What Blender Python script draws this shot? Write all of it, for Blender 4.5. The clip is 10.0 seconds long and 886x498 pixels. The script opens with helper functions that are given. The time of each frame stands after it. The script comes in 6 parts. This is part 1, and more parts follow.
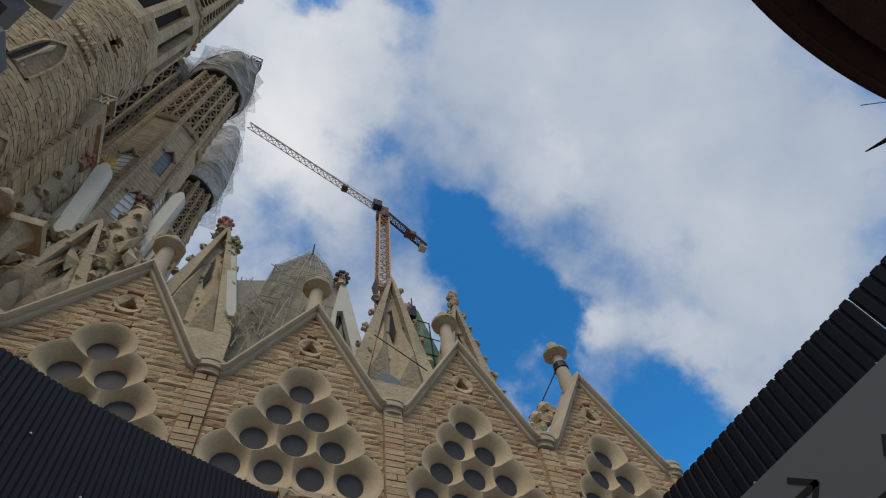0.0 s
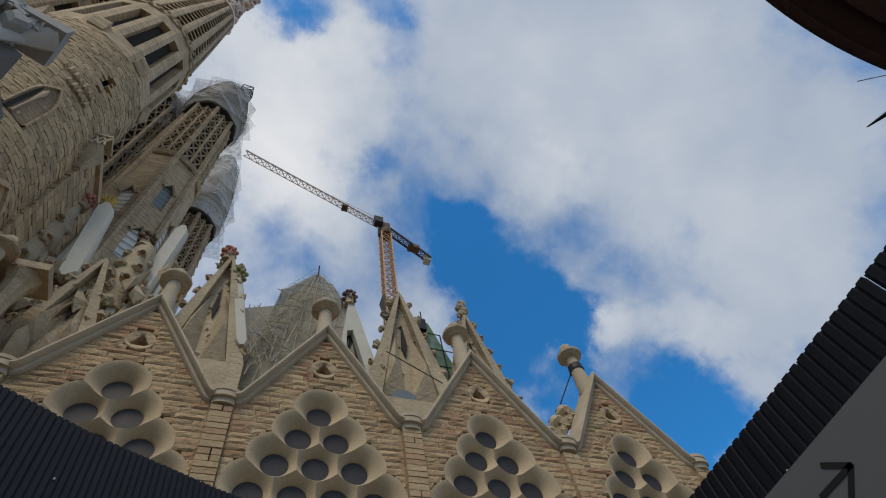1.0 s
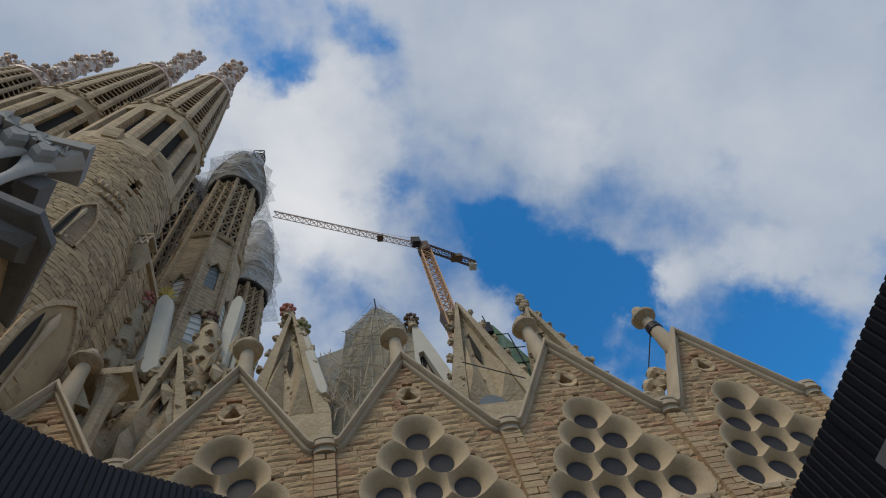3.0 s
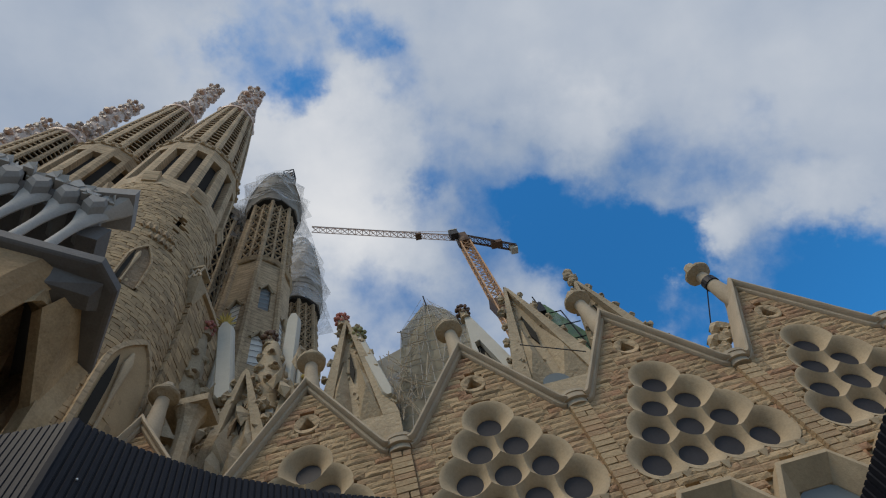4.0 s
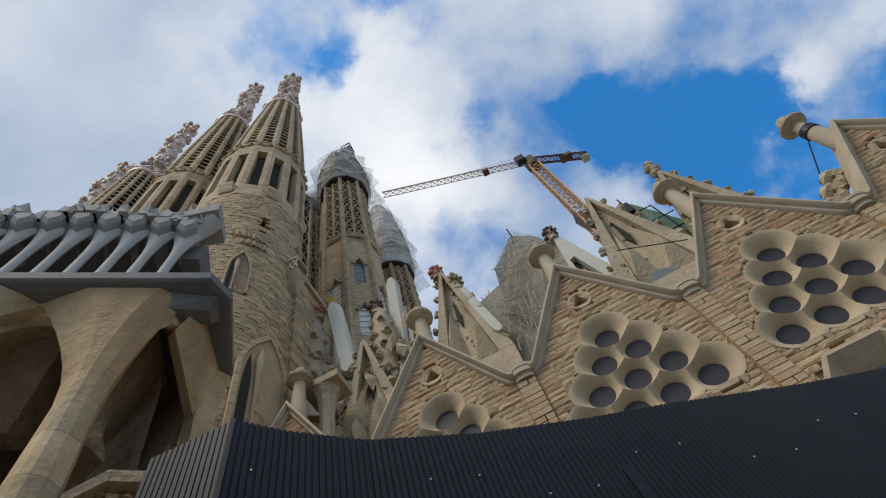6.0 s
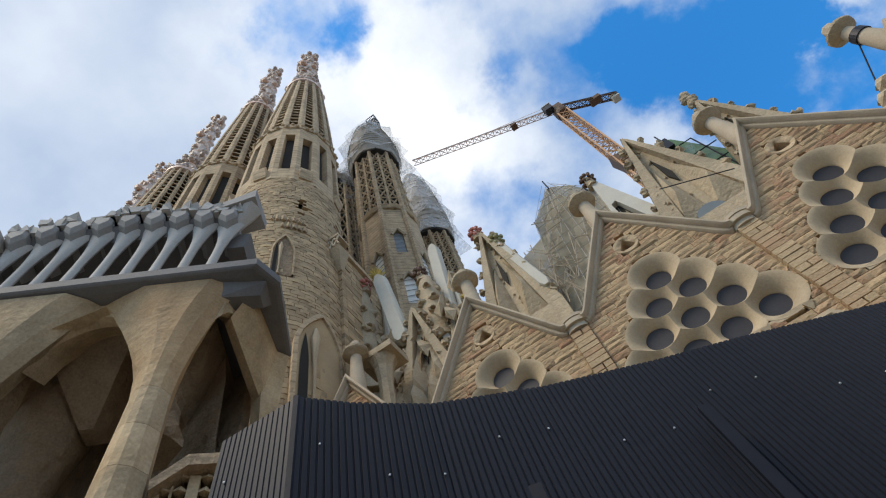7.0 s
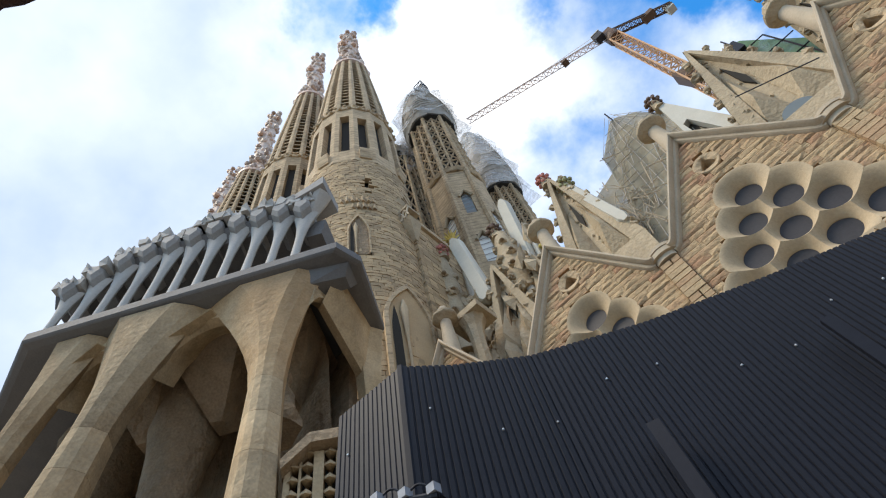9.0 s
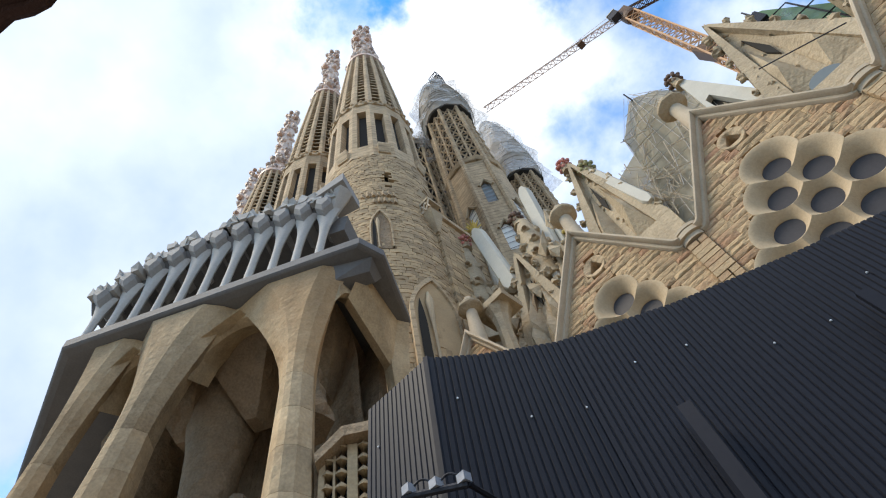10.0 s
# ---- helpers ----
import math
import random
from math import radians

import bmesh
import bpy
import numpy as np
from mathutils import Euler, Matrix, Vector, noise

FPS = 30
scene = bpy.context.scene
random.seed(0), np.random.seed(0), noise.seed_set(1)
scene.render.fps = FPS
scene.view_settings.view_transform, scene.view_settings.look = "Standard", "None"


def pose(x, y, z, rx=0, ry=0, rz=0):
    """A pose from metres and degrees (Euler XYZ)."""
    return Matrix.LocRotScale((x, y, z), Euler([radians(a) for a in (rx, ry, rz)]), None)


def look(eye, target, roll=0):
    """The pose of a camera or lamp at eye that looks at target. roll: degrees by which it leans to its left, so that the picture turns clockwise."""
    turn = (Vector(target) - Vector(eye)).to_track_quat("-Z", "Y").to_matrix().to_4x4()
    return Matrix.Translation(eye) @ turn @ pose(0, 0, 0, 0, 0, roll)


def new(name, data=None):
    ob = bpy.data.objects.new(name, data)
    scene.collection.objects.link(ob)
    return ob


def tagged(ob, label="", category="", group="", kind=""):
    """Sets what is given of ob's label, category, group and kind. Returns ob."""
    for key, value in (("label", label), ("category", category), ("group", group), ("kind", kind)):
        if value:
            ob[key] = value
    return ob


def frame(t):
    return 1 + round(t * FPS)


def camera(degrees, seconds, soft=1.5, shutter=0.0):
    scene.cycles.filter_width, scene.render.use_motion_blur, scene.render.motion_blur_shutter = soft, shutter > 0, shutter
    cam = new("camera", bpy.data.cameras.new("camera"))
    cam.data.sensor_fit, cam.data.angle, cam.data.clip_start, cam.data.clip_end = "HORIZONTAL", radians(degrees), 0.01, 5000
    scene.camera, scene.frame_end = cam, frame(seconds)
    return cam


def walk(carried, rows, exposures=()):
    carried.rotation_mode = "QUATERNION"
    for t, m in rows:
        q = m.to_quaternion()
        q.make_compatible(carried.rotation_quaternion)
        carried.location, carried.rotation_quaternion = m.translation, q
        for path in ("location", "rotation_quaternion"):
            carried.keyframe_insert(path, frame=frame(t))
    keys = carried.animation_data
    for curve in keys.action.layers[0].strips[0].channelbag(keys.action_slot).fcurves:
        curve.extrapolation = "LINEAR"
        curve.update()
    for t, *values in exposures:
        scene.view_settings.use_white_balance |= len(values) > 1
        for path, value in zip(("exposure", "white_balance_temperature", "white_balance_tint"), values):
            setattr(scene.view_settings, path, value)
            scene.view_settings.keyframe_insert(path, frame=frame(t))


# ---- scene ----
cam = camera(78.0, 10.0, soft=1.15)
PATH = [
    (0, (4.53, -16.366, 1.654), (5.109, -15.511, 3.367), -12.4),
    (0.5, (4.513, -16.368, 1.664), (5.082, -15.526, 3.386), -14.3),
    (1, (4.495, -16.341, 1.678), (5.051, -15.515, 3.412), -17.0),
    (1.5, (4.464, -16.279, 1.684), (5.0, -15.464, 3.43), -19.9),
    (2, (4.432, -16.234, 1.688), (4.937, -15.42, 3.444), -22.6),
    (2.5, (4.366, -16.205, 1.69), (4.832, -15.387, 3.455), -25.0),
    (4, (4.108, -16.186, 1.496), (4.375, -15.336, 3.287), -27.5),
    (4.5, (4.11, -16.189, 1.49), (4.3, -15.312, 3.277), -27.1),
    (5, (4.117, -16.192, 1.493), (4.223, -15.284, 3.272), -26.0),
    (5.5, (4.102, -16.188, 1.515), (4.119, -15.256, 3.284), -24.9),
    (7, (3.982, -16.032, 1.73), (3.717, -15.047, 3.45), -21.1),
    (7.5, (3.947, -16.021, 1.755), (3.594, -15.043, 3.463), -20.3),
    (8, (3.927, -16.022, 1.772), (3.492, -15.066, 3.474), -19.1),
    (8.5, (3.917, -16.017, 1.773), (3.413, -15.084, 3.468), -17.7),
    (9, (3.917, -16.02, 1.789), (3.361, -15.11, 3.481), -16.8),
    (9.5, (3.927, -16.001, 1.794), (3.329, -15.113, 3.483), -16.1),
    (10, (3.922, -15.991, 1.795), (3.288, -15.126, 3.482), -15.4),
]
walk(cam, [(t, look(eye, target, roll)) for t, eye, target, roll in PATH], exposures=[(0.0, -0.03), (2.5, -0.1), (4.5, -0.1), (5.5, 0.12), (7.0, 0.6), (8.5, 0.92), (10.0, 1.05)])


# ---- light ----
def sky_dir(az, el):
    a, e = radians(az), radians(el)
    return (math.sin(a) * math.cos(e), math.cos(a) * math.cos(e), math.sin(e))


SUN_AZ, SUN_EL = -150.0, 52.0
world = bpy.data.worlds.new("sky")
scene.world = world
world.use_nodes = True
wt = world.node_tree
wt.nodes.clear()


def wnode(kind, **kw):
    n = wt.nodes.new(kind)
    for k, v in kw.items():
        setattr(n, k, v)
    return n


def wmath(op, a, b=None, c=None):
    n = wnode("ShaderNodeMath", operation=op)
    for i, v in enumerate((a, b, c)):
        if v is None:
            continue
        if isinstance(v, (int, float)):
            n.inputs[i].default_value = v
        else:
            wt.links.new(v, n.inputs[i])
    return n.outputs[0]


sky = wnode("ShaderNodeTexSky", sky_type="NISHITA")
sky.sun_disc = False
sky.sun_elevation = radians(SUN_EL)
sky.sun_rotation = radians(SUN_AZ)
sky.air_density, sky.dust_density, sky.ozone_density = 1.0, 0.4, 2.0
way = wnode("ShaderNodeTexCoord").outputs["Generated"]
ragged = wnode("ShaderNodeTexNoise")
ragged.inputs["Scale"].default_value, ragged.inputs["Detail"].default_value, ragged.inputs["Roughness"].default_value = 5.0, 6.0, 0.6
wt.links.new(way, ragged.inputs["Vector"])
bend = wnode("ShaderNodeVectorMath", operation="MULTIPLY_ADD")
wt.links.new(ragged.outputs["Color"], bend.inputs[0])
bend.inputs[1].default_value = (0.26, 0.26, 0.26)
bend.inputs[2].default_value = (-0.13, -0.13, -0.13)
warped = wnode("ShaderNodeVectorMath", operation="ADD")
wt.links.new(way, warped.inputs[0])
wt.links.new(bend.outputs[0], warped.inputs[1])


def cloud_noise(scale, detail, rough, offset):
    m = wnode("ShaderNodeMapping")
    m.inputs["Location"].default_value = offset
    wt.links.new(way, m.inputs["Vector"])
    n = wnode("ShaderNodeTexNoise")
    n.inputs["Scale"].default_value, n.inputs["Detail"].default_value, n.inputs["Roughness"].default_value = scale, detail, rough
    wt.links.new(m.outputs[0], n.inputs["Vector"])
    return n.outputs["Fac"]


def lobe(az, el, wide, weight):
    """A soft patch of the cloud cover about one direction, `wide` degrees across its half."""
    d = wnode("ShaderNodeVectorMath", operation="DISTANCE")
    wt.links.new(warped.outputs[0], d.inputs[0])
    d.inputs[1].default_value = sky_dir(az, el)
    m = wnode("ShaderNodeMapRange", interpolation_type="SMOOTHSTEP")
    wt.links.new(d.outputs["Value"], m.inputs["Value"])
    r = 2 * math.sin(radians(wide) / 2)
    m.inputs["From Min"].default_value, m.inputs["From Max"].default_value = r * 0.15, r * 1.35
    m.inputs["To Min"].default_value, m.inputs["To Max"].default_value = weight, 0.0
    return m.outputs[0]


cover = wmath("MULTIPLY_ADD", cloud_noise(3.2, 7.0, 0.55, (0.3, 0.1, 0.7)), 1.6, -0.12)
fine = wmath("MULTIPLY_ADD", cloud_noise(9.0, 6.0, 0.55, (1.3, 2.1, 0.2)), 0.9, -0.45)
cover = wmath("ADD", cover, fine)
for az, el, wide, weight in (
    (40.5, 55.2, 6.0, -0.75), (46.5, 50.2, 5.0, -0.7), (37.0, 61.0, 3.0, -0.42), (36.5, 57.5, 3.5, -0.4), (37.7, 48.2, 4.5, -0.5),
    (42.0, 44.5, 5.0, -0.5), (36.0, 43.0, 4.0, -0.4), (54.0, 36.0, 5.5, -0.55), (59.0, 33.0, 4.0, -0.5), (68.7, 33.5, 4.0, -0.4),
    (25.5, 70.5, 2.5, -0.22), (24.0, 66.0, 3.0, 0.2), (-28.0, 81.5, 3.0, -0.45), (34.0, 85.5, 3.0, -0.35), (-75.0, 82.0, 2.0, -0.25), (60.0, 61.0, 1.6, -0.3),
    (-5.0, 74.5, 9.0, 0.6), (13.8, 62.0, 4.5, 0.26), (61.0, 64.5, 6.0, 0.45), (53.0, 46.0, 4.0, 0.5), (60.0, 40.0, 4.5, 0.4),
    (81.0, 54.0, 16.0, 0.45), (81.0, 42.0, 8.0, 0.35), (82.0, 74.0, 9.0, 0.4), (3.0, 66.0, 5.0, 0.25), (7.0, 58.0, 4.0, -0.12), (-95.0, 62.0, 20.0, 0.6), (-90.0, 45.0, 14.0, 0.45),
):
    cover = wmath("ADD", cover, lobe(az, el, wide, weight))
mask = wnode("ShaderNodeMapRange", interpolation_type="SMOOTHSTEP")
wt.links.new(cover, mask.inputs["Value"])
mask.inputs["From Min"].default_value, mask.inputs["From Max"].default_value = 0.16, 0.92
tone = wnode("ShaderNodeValToRGB")
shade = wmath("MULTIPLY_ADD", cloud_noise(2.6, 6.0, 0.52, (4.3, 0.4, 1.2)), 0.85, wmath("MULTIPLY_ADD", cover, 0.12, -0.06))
for az, el, wide, weight in (
    (-6.0, 74.0, 11.0, 0.30), (-62.0, 76.0, 9.0, 0.22), (4.0, 66.0, 7.0, 0.12), (61.0, 64.5, 6.0, 0.22), (52.0, 46.5, 4.0, 0.2), (60.0, 40.0, 5.0, 0.12),
    (78.0, 56.0, 24.0, -0.05), (-100.0, 62.0, 26.0, -0.07), (-93.0, 43.0, 16.0, -0.18),
):
    shade = wmath("ADD", shade, lobe(az, el, wide, weight))
wt.links.new(shade, tone.inputs["Fac"])
tone.color_ramp.elements[0].position, tone.color_ramp.elements[0].color = 0.28, (0.34, 0.43, 0.58, 1)
tone.color_ramp.elements[1].position, tone.color_ramp.elements[1].color = 0.98, (0.95, 0.955, 0.97, 1)
mid = tone.color_ramp.elements.new(0.58)
mid.color = (0.575, 0.635, 0.73, 1)
blue = wnode("ShaderNodeBackground")
deep = wnode("ShaderNodeVectorMath", operation="MULTIPLY")
wt.links.new(sky.outputs[0], deep.inputs[0])
deep.inputs[1].default_value = (0.24, 1.0, 1.45)
wt.links.new(deep.outputs[0], blue.inputs["Color"])
blue.inputs["Strength"].default_value = 0.13
cloud = wnode("ShaderNodeBackground")
wt.links.new(tone.outputs[0], cloud.inputs["Color"])
cloud.inputs["Strength"].default_value = 0.88
mix = wnode("ShaderNodeMixShader")
wt.links.new(mask.outputs[0], mix.inputs[0])
wt.links.new(blue.outputs[0], mix.inputs[1])
wt.links.new(cloud.outputs[0], mix.inputs[2])
out = wnode("ShaderNodeOutputWorld")
wt.links.new(mix.outputs[0], out.inputs["Surface"])

sun_data = bpy.data.lights.new("sun", "SUN")
sun_data.energy, sun_data.angle, sun_data.color = 1.6, radians(22), (1.0, 0.86, 0.66)
sun = new("sun", sun_data)
sun.matrix_world = look(sky_dir(SUN_AZ, SUN_EL), (0, 0, 0))


# ---- materials ----
def material(name, base, rough=0.85, metal=0.0, spread=0.25, scale=3.0, grain=11.0, bump=0.3, bump_scale=12.0, piece=0.0, island=0.0, stain=None, stain_amount=0.5, spec=0.3, streak=0.0, relief=0.08, courses=0.0):
    """A worn surface: tone varies in large patches and fine grain, per piece where asked, with a stain colour and relief."""
    m = bpy.data.materials.new(name)
    m.use_nodes = True
    t = m.node_tree
    b = t.nodes["Principled BSDF"]
    b.inputs["Roughness"].default_value, b.inputs["Metallic"].default_value = rough, metal
    b.inputs["Specular IOR Level"].default_value = spec
    co = t.nodes.new("ShaderNodeTexCoord")
    geo = t.nodes.new("ShaderNodeNewGeometry")

    def tex(s, detail=6.0, stretch=None):
        n = t.nodes.new("ShaderNodeTexNoise")
        n.inputs["Scale"].default_value, n.inputs["Detail"].default_value = s, detail
        src = geo.outputs["Position"]
        if stretch:
            mp = t.nodes.new("ShaderNodeMapping")
            mp.inputs["Scale"].default_value = stretch
            t.links.new(src, mp.inputs["Vector"])
            src = mp.outputs[0]
        t.links.new(src, n.inputs["Vector"])
        return n.outputs["Fac"]

    def calc(op, a, bb):
        n = t.nodes.new("ShaderNodeMath")
        n.operation = op
        for i, v in enumerate((a, bb)):
            if isinstance(v, (int, float)):
                n.inputs[i].default_value = v
            else:
                t.links.new(v, n.inputs[i])
        return n.outputs[0]

    val = calc("ADD", calc("MULTIPLY", calc("SUBTRACT", tex(scale * 0.12), 0.5), 2.2 * spread), calc("MULTIPLY", calc("SUBTRACT", tex(grain, 3.0), 0.5), 1.5 * spread))
    val = calc("ADD", val, calc("MULTIPLY", calc("SUBTRACT", tex(scale), 0.5), 1.4 * spread))
    if streak:
        val = calc("ADD", val, calc("MULTIPLY", calc("SUBTRACT", tex(1.6, 5.0, (1.0, 1.0, 0.10)), 0.55), streak))
    joint = None
    if courses:
        sep = t.nodes.new("ShaderNodeSeparateXYZ")
        t.links.new(geo.outputs["Position"], sep.inputs[0])
        level = calc("ADD", calc("MULTIPLY", sep.outputs["Z"], 1.0 / courses), calc("MULTIPLY", tex(0.8, 2.0), 0.35))
        joint = calc("LESS_THAN", calc("FRACT", level, 0.0), 0.16)
        val = calc("SUBTRACT", val, calc("MULTIPLY", joint, 0.28))
        val = calc("ADD", val, calc("MULTIPLY", calc("SUBTRACT", tex(1.0, 3.0, (0.9, 0.9, 1.6 / courses)), 0.5), 0.9))
    if piece:
        info = t.nodes.new("ShaderNodeObjectInfo")
        val = calc("ADD", val, calc("MULTIPLY", calc("SUBTRACT", info.outputs["Random"], 0.5), piece))
    if island:
        val = calc("ADD", val, calc("MULTIPLY", calc("SUBTRACT", geo.outputs["Random Per Island"], 0.5), island))
    gain = calc("MAXIMUM", calc("ADD", val, 1.0), 0.15)
    mul = t.nodes.new("ShaderNodeVectorMath")
    mul.operation = "SCALE"
    t.links.new(gain, mul.inputs["Scale"])
    if stain:
        mixer = t.nodes.new("ShaderNodeMix")
        mixer.data_type = "RGBA"
        mixer.inputs["A"].default_value, mixer.inputs["B"].default_value = (*base, 1), (*stain, 1)
        r = t.nodes.new("ShaderNodeMapRange")
        r.inputs["From Min"].default_value, r.inputs["From Max"].default_value, r.inputs["To Max"].default_value = 0.48, 0.68, stain_amount
        src = tex(scale * 0.35, 8.0)
        if island or piece:
            rnd = geo.outputs["Random Per Island"] if island else info.outputs["Random"]
            src = calc("ADD", calc("MULTIPLY", src, 0.7), calc("MULTIPLY", calc("FRACT", calc("MULTIPLY", rnd, 7.31), 0.0), 0.3))
        t.links.new(src, r.inputs["Value"])
        t.links.new(r.outputs[0], mixer.inputs["Factor"])
        t.links.new(mixer.outputs["Result"], mul.inputs[0])
    else:
        mul.inputs[0].default_value = base
    t.links.new(mul.outputs[0], b.inputs["Base Color"])
    if bump:
        bp = t.nodes.new("ShaderNodeBump")
        bp.inputs["Strength"].default_value, bp.inputs["Distance"].default_value = bump, relief
        height = calc("ADD", calc("MULTIPLY", tex(bump_scale, 6.0), 0.7), calc("MULTIPLY", tex(bump_scale * 0.2, 4.0), 0.6))
        if joint:
            height = calc("SUBTRACT", height, calc("MULTIPLY", joint, 0.5))
        t.links.new(height, bp.inputs["Height"])
        t.links.new(bp.outputs[0], b.inputs["Normal"])
    return m


ASHLAR = material("rough ashlar", (0.425, 0.305, 0.175), island=0.32, piece=0.0, spread=0.28, scale=1.8, bump=1.0, relief=0.10, bump_scale=7.0, stain=(0.35, 0.19, 0.11), stain_amount=0.8)
ASHLAR_PIECE = material("rough ashlar block", (0.425, 0.305, 0.175), piece=0.32, spread=0.28, scale=1.8, bump=1.0, relief=0.10, bump_scale=7.0, stain=(0.35, 0.19, 0.11), stain_amount=0.8)
MORTAR = material("mortar", (0.38, 0.285, 0.165), spread=0.2, bump=0.4)
DRESSED = material("dressed sandstone", (0.47, 0.365, 0.235), spread=0.24, scale=1.2, bump=0.2, bump_scale=20.0, stain=(0.34, 0.27, 0.175), streak=0.4)
CORNICE = material("pale cast stone", (0.475, 0.39, 0.28), spread=0.2, scale=1.5, bump=0.15, bump_scale=25.0, stain=(0.33, 0.28, 0.20), streak=0.3)
TOWER = material("tower sandstone", (0.435, 0.315, 0.18), island=0.42, spread=0.22, scale=1.4, bump=0.4, bump_scale=16.0, stain=(0.30, 0.225, 0.14), stain_amount=0.6)
TOWER_DRESSED = material("tower dressed stone", (0.49, 0.365, 0.225), courses=0.75, spread=0.26, scale=1.0, bump=0.7, relief=0.2, bump_scale=5.0, stain=(0.27, 0.21, 0.13), streak=0.3)
SCULPT = material("weathered sculpted stone", (0.445, 0.355, 0.235), spread=0.28, scale=1.1, bump=0.7, relief=0.2, bump_scale=4.0, stain=(0.28, 0.225, 0.15), streak=0.4)
SCULPT_PALE = material("pale new stone", (0.55, 0.52, 0.44), spread=0.12, scale=1.5, bump=0.2)
GREY = material("grey porphyry", (0.165, 0.16, 0.155), spread=0.22, scale=1.4, bump=0.2, rough=0.7, stain=(0.13, 0.13, 0.135), streak=0.2)
GREY_MID = material("mid grey carved stone", (0.33, 0.32, 0.305), spread=0.2, scale=1.4, bump=0.2, rough=0.75, stain=(0.22, 0.22, 0.22), streak=0.2)
GREY_PALE = material("pale grey carved stone", (0.46, 0.445, 0.415), spread=0.18, scale=1.4, bump=0.2, rough=0.75)
PORTICO = material("portico sandstone", (0.46, 0.345, 0.205), spread=0.42, scale=1.3, bump=0.9, relief=0.1, bump_scale=4.0, stain=(0.33, 0.23, 0.12), stain_amount=0.9, streak=0.5)
PORTICO_PIECE = material("portico sandstone drum", (0.45, 0.335, 0.20), piece=0.4, spread=0.4, scale=1.3, bump=0.9, relief=0.1, bump_scale=4.0, stain=(0.36, 0.235, 0.12), stain_amount=0.9, streak=0.5)
# darker copy of the portico stone: the porch's shade is in its colour
SHADE_DARK_STONE = material("portico stone darkened for shade", (0.27, 0.195, 0.12), spread=0.5, scale=1.6, bump=1.0, relief=0.35, bump_scale=2.5, stain=(0.2, 0.16, 0.11))
HOARD = material("black coated sheet", (0.0125, 0.0135, 0.019), rough=0.55, metal=0.0, spread=0.25, scale=1.0, bump=0.05, spec=0.16)
STEEL_DARK = material("dark steel", (0.03, 0.03, 0.035), rough=0.5, metal=0.4, spread=0.2)
# white sign panel; the shade on it is put into a grey base
WHITE_PANEL = material("white panel greyed for shade", (0.16, 0.16, 0.165), rough=0.6, spread=0.05, scale=1.0, bump=0.02)
BLACK_PRINT = material("black print", (0.02, 0.02, 0.02), rough=0.6, spread=0.1, bump=0.0)
CANVAS = material("brown canvas", (0.085, 0.045, 0.035), rough=0.9, spread=0.25, scale=8.0, bump=0.3, bump_scale=60.0)
GLASS = material("dark leaded glass", (0.045, 0.042, 0.045), rough=0.55, spread=0.25, scale=2.0, bump=0.08, spec=0.25)
GLASS_WHITE = material("white louvred glass", (0.74, 0.73, 0.68), rough=0.85, spread=0.12, bump=0.02, spec=0.1)
PILASTER = material("pilaster block", (0.43, 0.315, 0.185), piece=0.14, spread=0.25, scale=1.8, bump=0.9, bump_scale=8.0, stain=(0.35, 0.21, 0.12), stain_amount=0.6)
GLASS_PALE = material("pale milky glass", (0.15, 0.17, 0.165), rough=0.3, spread=0.1, bump=0.02, spec=0.5)
# near-black that paints the shade inside openings
SHADE_BLACK = material("near-black for shade in openings", (0.03, 0.026, 0.02), spread=0.2, bump=0.0)
NET = material("grey debris net", (0.44, 0.405, 0.355), rough=0.95, spread=0.3, scale=1.0, bump=0.3, relief=0.12, bump_scale=2.5, streak=0.3)
CRANE = material("orange crane steel", (0.62, 0.37, 0.20), rough=0.5, spread=0.2, scale=2.0, bump=0.0)
CRANE_PALE = material("faded jib steel", (0.82, 0.68, 0.60), rough=0.5, spread=0.2, bump=0.0)
CRANE_DARK = material("brown crane plate", (0.13, 0.075, 0.045), rough=0.6, spread=0.2, bump=0.0)
RED_FRUIT = material("red mosaic fruit", (0.50, 0.20, 0.16), rough=0.5, island=0.5, spread=0.2, scale=6.0)
YELLOW_FRUIT = material("yellow mosaic fruit", (0.55, 0.42, 0.11), rough=0.5, island=0.4, spread=0.2, scale=6.0)
GREEN_FRUIT = material("green mosaic fruit", (0.33, 0.32, 0.16), rough=0.5, island=0.4, spread=0.2, scale=6.0)
BROWN_FRUIT = material("brown mosaic cone", (0.16, 0.10, 0.07), rough=0.6, island=0.5, spread=0.3, scale=6.0)
MOSAIC = material("pale finial mosaic", (0.58, 0.46, 0.38), rough=0.45, island=0.7, spread=0.3, scale=2.0, stain=(0.42, 0.22, 0.12), stain_amount=0.8)
SHEET = material("grey roofing sheet", (0.30, 0.31, 0.33), rough=0.6, spread=0.2)
GROUND = material("paved ground", (0.20, 0.185, 0.165), spread=0.2, scale=2.0, bump=0.2)


